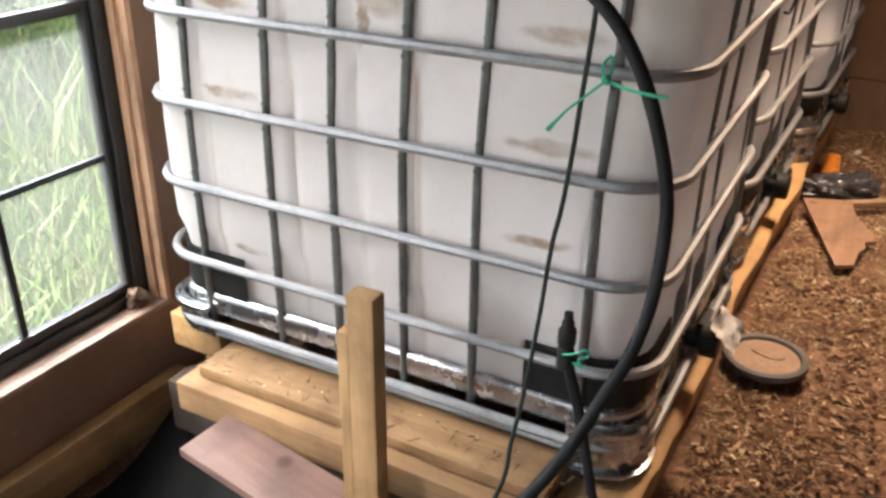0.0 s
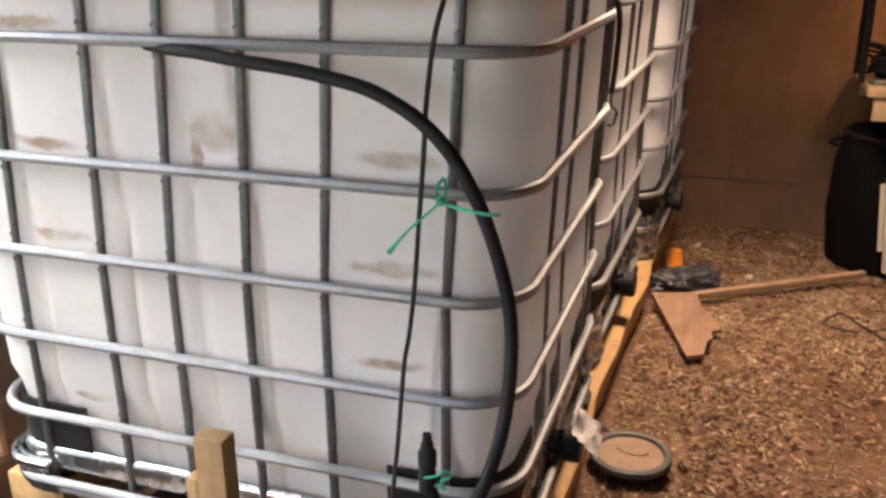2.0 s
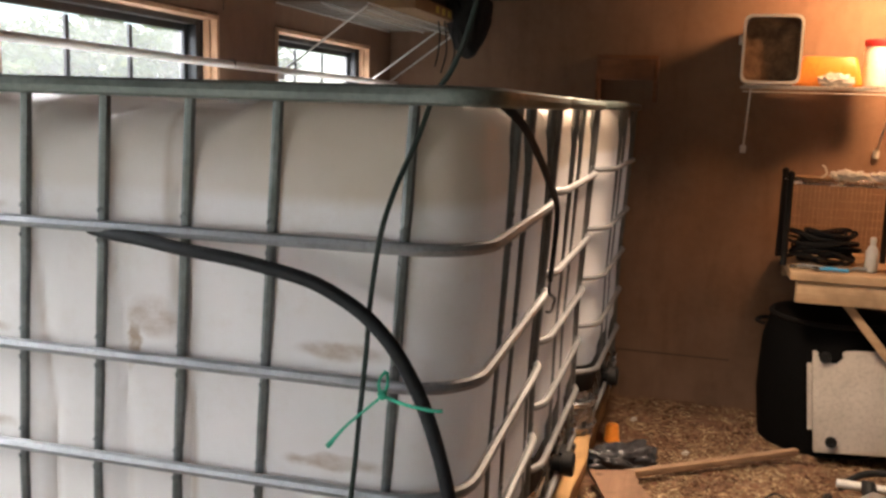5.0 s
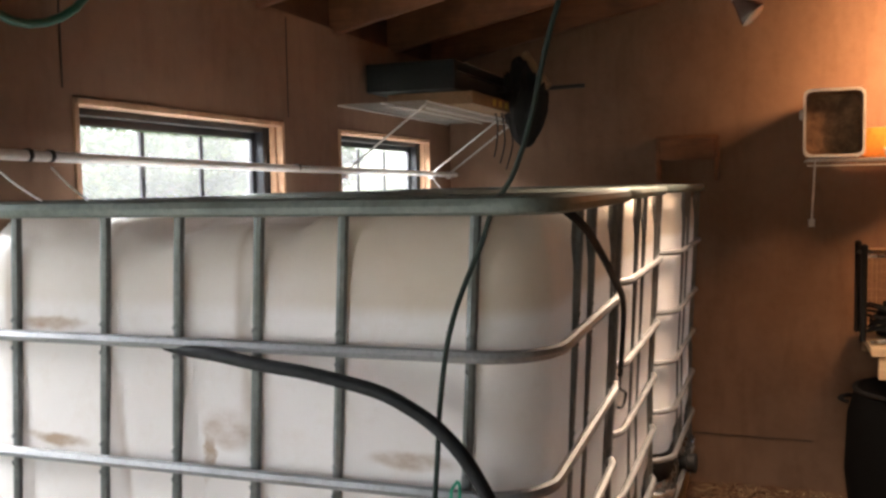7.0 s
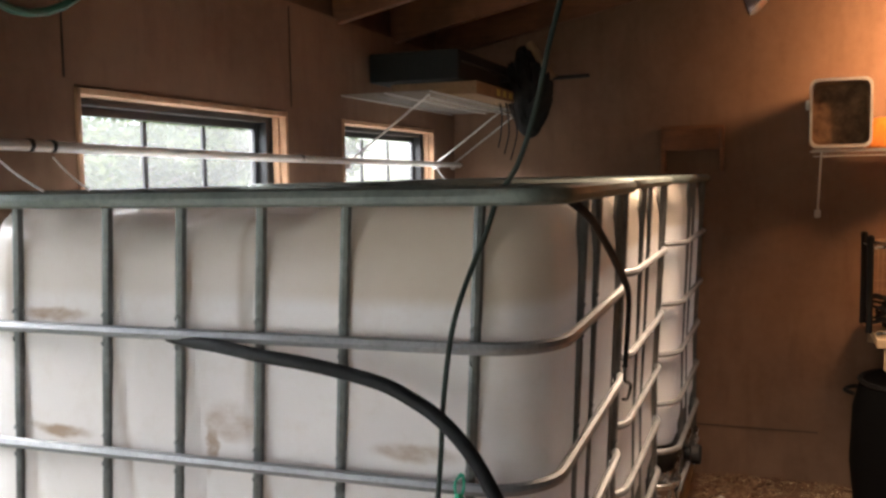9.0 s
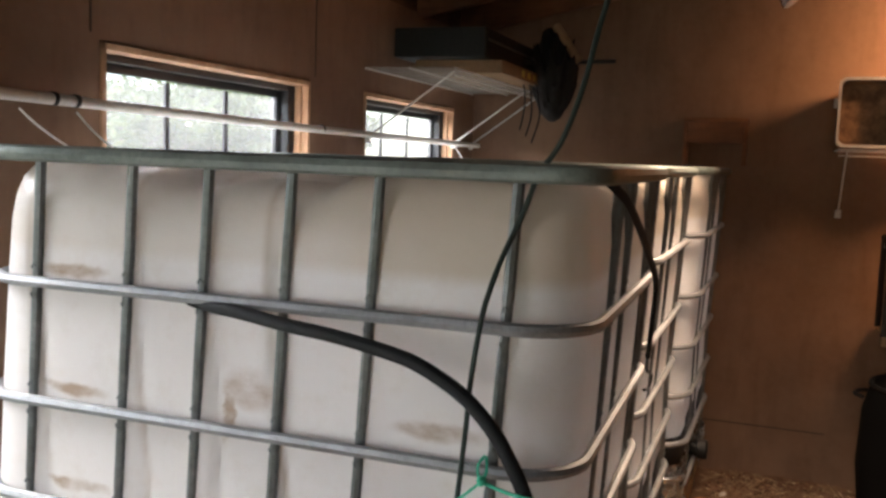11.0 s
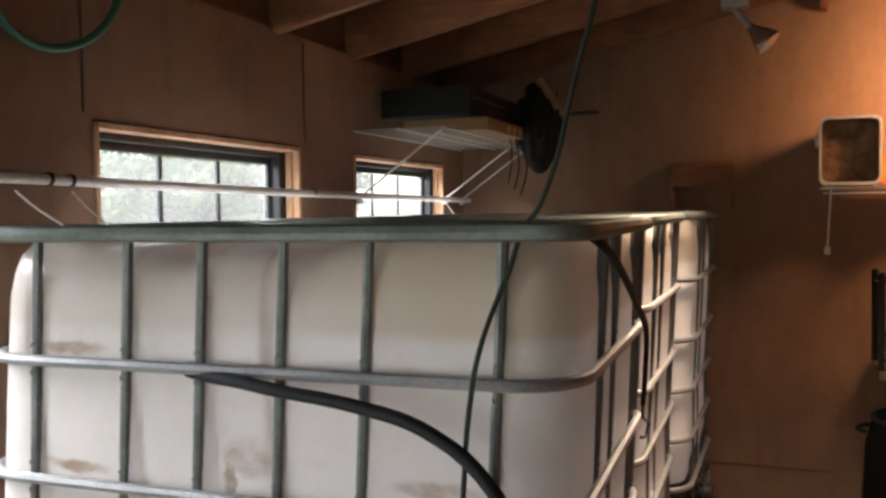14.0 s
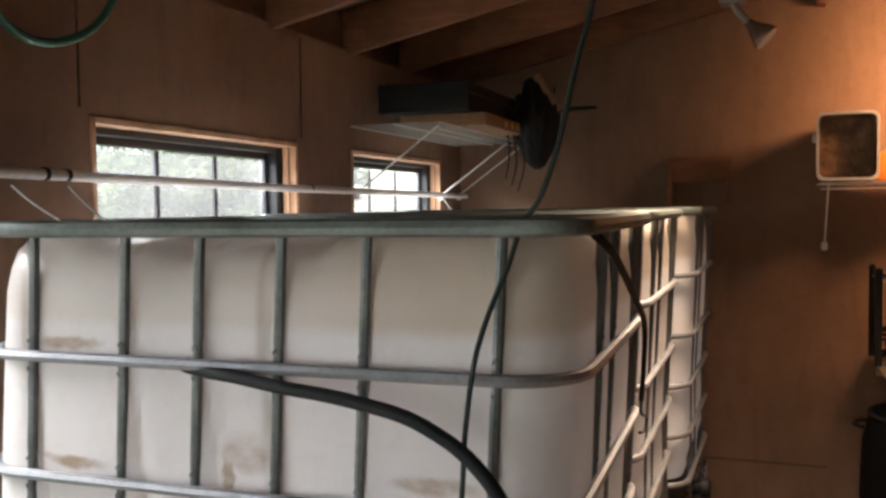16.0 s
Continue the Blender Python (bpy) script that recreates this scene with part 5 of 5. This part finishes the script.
verts, faces = [], []
for k in range(15000):
    x, y = rng.uniform(0.38, 1.75), 3.45 - 3.5 * rng.random() ** 0.9
    if k > 12500:
        x, y = rng.uniform(-0.66, 0.3), rng.uniform(-0.75, -0.16)
    if noise.noise(Vector((x * 3.1, y * 3.1, 21))) + 0.7 * noise.noise(Vector((x * 11, y * 11, 5))) < rng.uniform(-0.5, 0.5):
        continue
    L, w, h = rng.uniform(0.006, 0.021), rng.uniform(0.004, 0.010), rng.uniform(0.002, 0.007)
    if rng.random() < 0.05:
        L, w, h = L * 1.6, w * 1.5, h * 1.5
    a = rng.uniform(0, math.tau)
    d, e = Vector((math.cos(a), math.sin(a), rng.uniform(-0.4, 0.4))) * L, Vector((-math.sin(a), math.cos(a), rng.uniform(-0.4, 0.4))) * w
    c, i = Vector((x, y, floor_z(x, y) + rng.uniform(0.004, 0.014))), len(verts)
    verts += [c + d, c + e * rng.uniform(0.6, 1.2), c - d * rng.uniform(0.5, 1.1), c - e, c + Vector((0, 0, h)), c - Vector((0, 0, 0.006))]
    faces += [(i + p, i + q, i + 4) for p, q in ((0, 1), (1, 2), (2, 3), (3, 0))] + [(i + q, i + p, i + 5) for p, q in ((0, 1), (1, 2), (2, 3), (3, 0))]
me = bpy.data.meshes.new("wood_chips")
me.from_pydata(verts, [], faces)
me.materials.append(M_CHIP)
tagged(new("wood_chips", me), "brown wood chips and crumbs of earth on the floor", "wood chips", kind="stuff")

# ---- outside the windows ----
def blades(name, count, xr, yr, hr, seed, label, category, material, lean=0.5):
    r = random.Random(seed)
    vs, fs = [], []
    for k in range(count):
        x, y, h = -r.uniform(*xr), r.uniform(*yr), r.uniform(*hr)
        a, w = r.uniform(0, math.tau), r.uniform(0.004, 0.010)
        b = Vector((x, y, -0.30))
        s = Vector((math.cos(a), math.sin(a), 0)) * w
        l = Vector((r.uniform(-lean, lean), r.uniform(-lean, lean), 0)) * h
        i = len(vs)
        vs += [b - s, b + s, b + l * 0.35 + Vector((0, 0, h * 0.6)) + s * 0.8, b + l * 0.35 + Vector((0, 0, h * 0.6)) - s * 0.8, b + l + Vector((0, 0, h * 0.92))]
        fs += [(i, i + 1, i + 2, i + 3), (i + 3, i + 2, i + 4)]
    m2 = bpy.data.meshes.new(name)
    m2.from_pydata(vs, [], fs)
    m2.materials.append(material)
    tagged(new(name, m2), label, category, kind="stuff")


blades("grass", 30000, (1.2, 6.0), (-3.0, 6.0), (0.12, 0.50), 5, "long green and dry grass outside the windows", "grass", M_GRASS)
blades("tall_weeds", 1500, (2.4, 4.5), (-2.5, 3.0), (0.5, 1.0), 6, "tall green weeds outside the windows", "weeds", M_GRASS, 0.35)


def foliage(count, centre, size, seed, leaf_size=0.05):
    """Leaves in a ragged crown."""
    r = random.Random(seed)
    bm2v, bm2f = [], []
    clumps = [(Vector((r.gauss(0, 0.45), r.gauss(0, 0.45), r.uniform(-0.9, 0.9))), r.uniform(0.18, 0.42)) for _ in range(26)]
    for k in range(count):
        cc, cr = r.choice(clumps)
        d = Vector((r.gauss(0, 1), r.gauss(0, 1), r.gauss(0, 1))).normalized() * cr * r.uniform(0.5, 1.0)
        p = Vector(((cc.x + d.x) * size[0], (cc.y + d.y) * size[1], (cc.z + d.z) * size[2])) + Vector(centre)
        u = Vector((r.gauss(0, 1), r.gauss(0, 1), r.gauss(0, 0.6))).normalized() * leaf_size * r.uniform(0.6, 1.3)
        w = u.cross(Vector((r.gauss(0, 1), r.gauss(0, 1), 1))).normalized() * leaf_size * 0.4
        i = len(bm2v)
        bm2v += [p - u, p + w, p + u, p - w]
        bm2f.append((i, i + 1, i + 2, i + 3))
    m2 = bpy.data.meshes.new("crown")
    m2.from_pydata(bm2v, [], bm2f)
    m2.materials.append(M_LEAF)
    return m2


TREES = ((-4.2, -0.4, 0.95, 1.4, 0.05), (-4.8, 1.3, 0.95, 1.4, 0.05), (-7.5, 3.2, 0.7, 1.4, 0.05), (-14.0, 12.5, 1.6, 3.0, 0.16), (-16.0, 18.0, 2.0, 4.0, 0.19),
         (-20.0, 26.0, 2.3, 5.0, 0.24), (-12.5, 8.5, 1.25, 2.6, 0.14), (-28, 44, 3.4, 7.5, 0.32), (-40, 50, 4.0, 9.5, 0.38), (-6.5, -3.2, 1.5, 2.0, 0.06))
for k, (x, y, hh, sz, ls) in enumerate(TREES):
    big = x < -10
    tr = thing("tree" if big else "shrub", (x, y, -0.30), "leafy green tree beyond the shed" if big else "leafy green shrub outside the windows", "tree" if big else "shrub", "trees outside" if big else "shrubs outside")
    part("trunk", tube([(0, 0, 0), (0.05, 0.02, hh * 0.4), (-0.03, 0.05, hh * 0.9), (0.02, 0.0, hh * 1.4)], [0.05 * hh, 0.04 * hh, 0.03 * hh, 0.01 * hh], 8), M_BARK, tr)
    for j in range(5):
        a = j * 1.3 + k
        part("limb", tube([(0, 0, hh * (0.3 + 0.15 * j)), (math.cos(a) * sz * 0.3, math.sin(a) * sz * 0.3, hh * (0.5 + 0.16 * j)), (math.cos(a) * sz * 0.55, math.sin(a) * sz * 0.55, hh * (0.75 + 0.16 * j))],
                          [0.02 * hh, 0.014 * hh, 0.004 * hh], 6), M_BARK, tr)
    cr = new("crown", foliage(4200, (0, 0, hh), (sz * 0.75, sz * 0.85, hh * 0.85), 20 + k, ls))
    cr.parent = tr
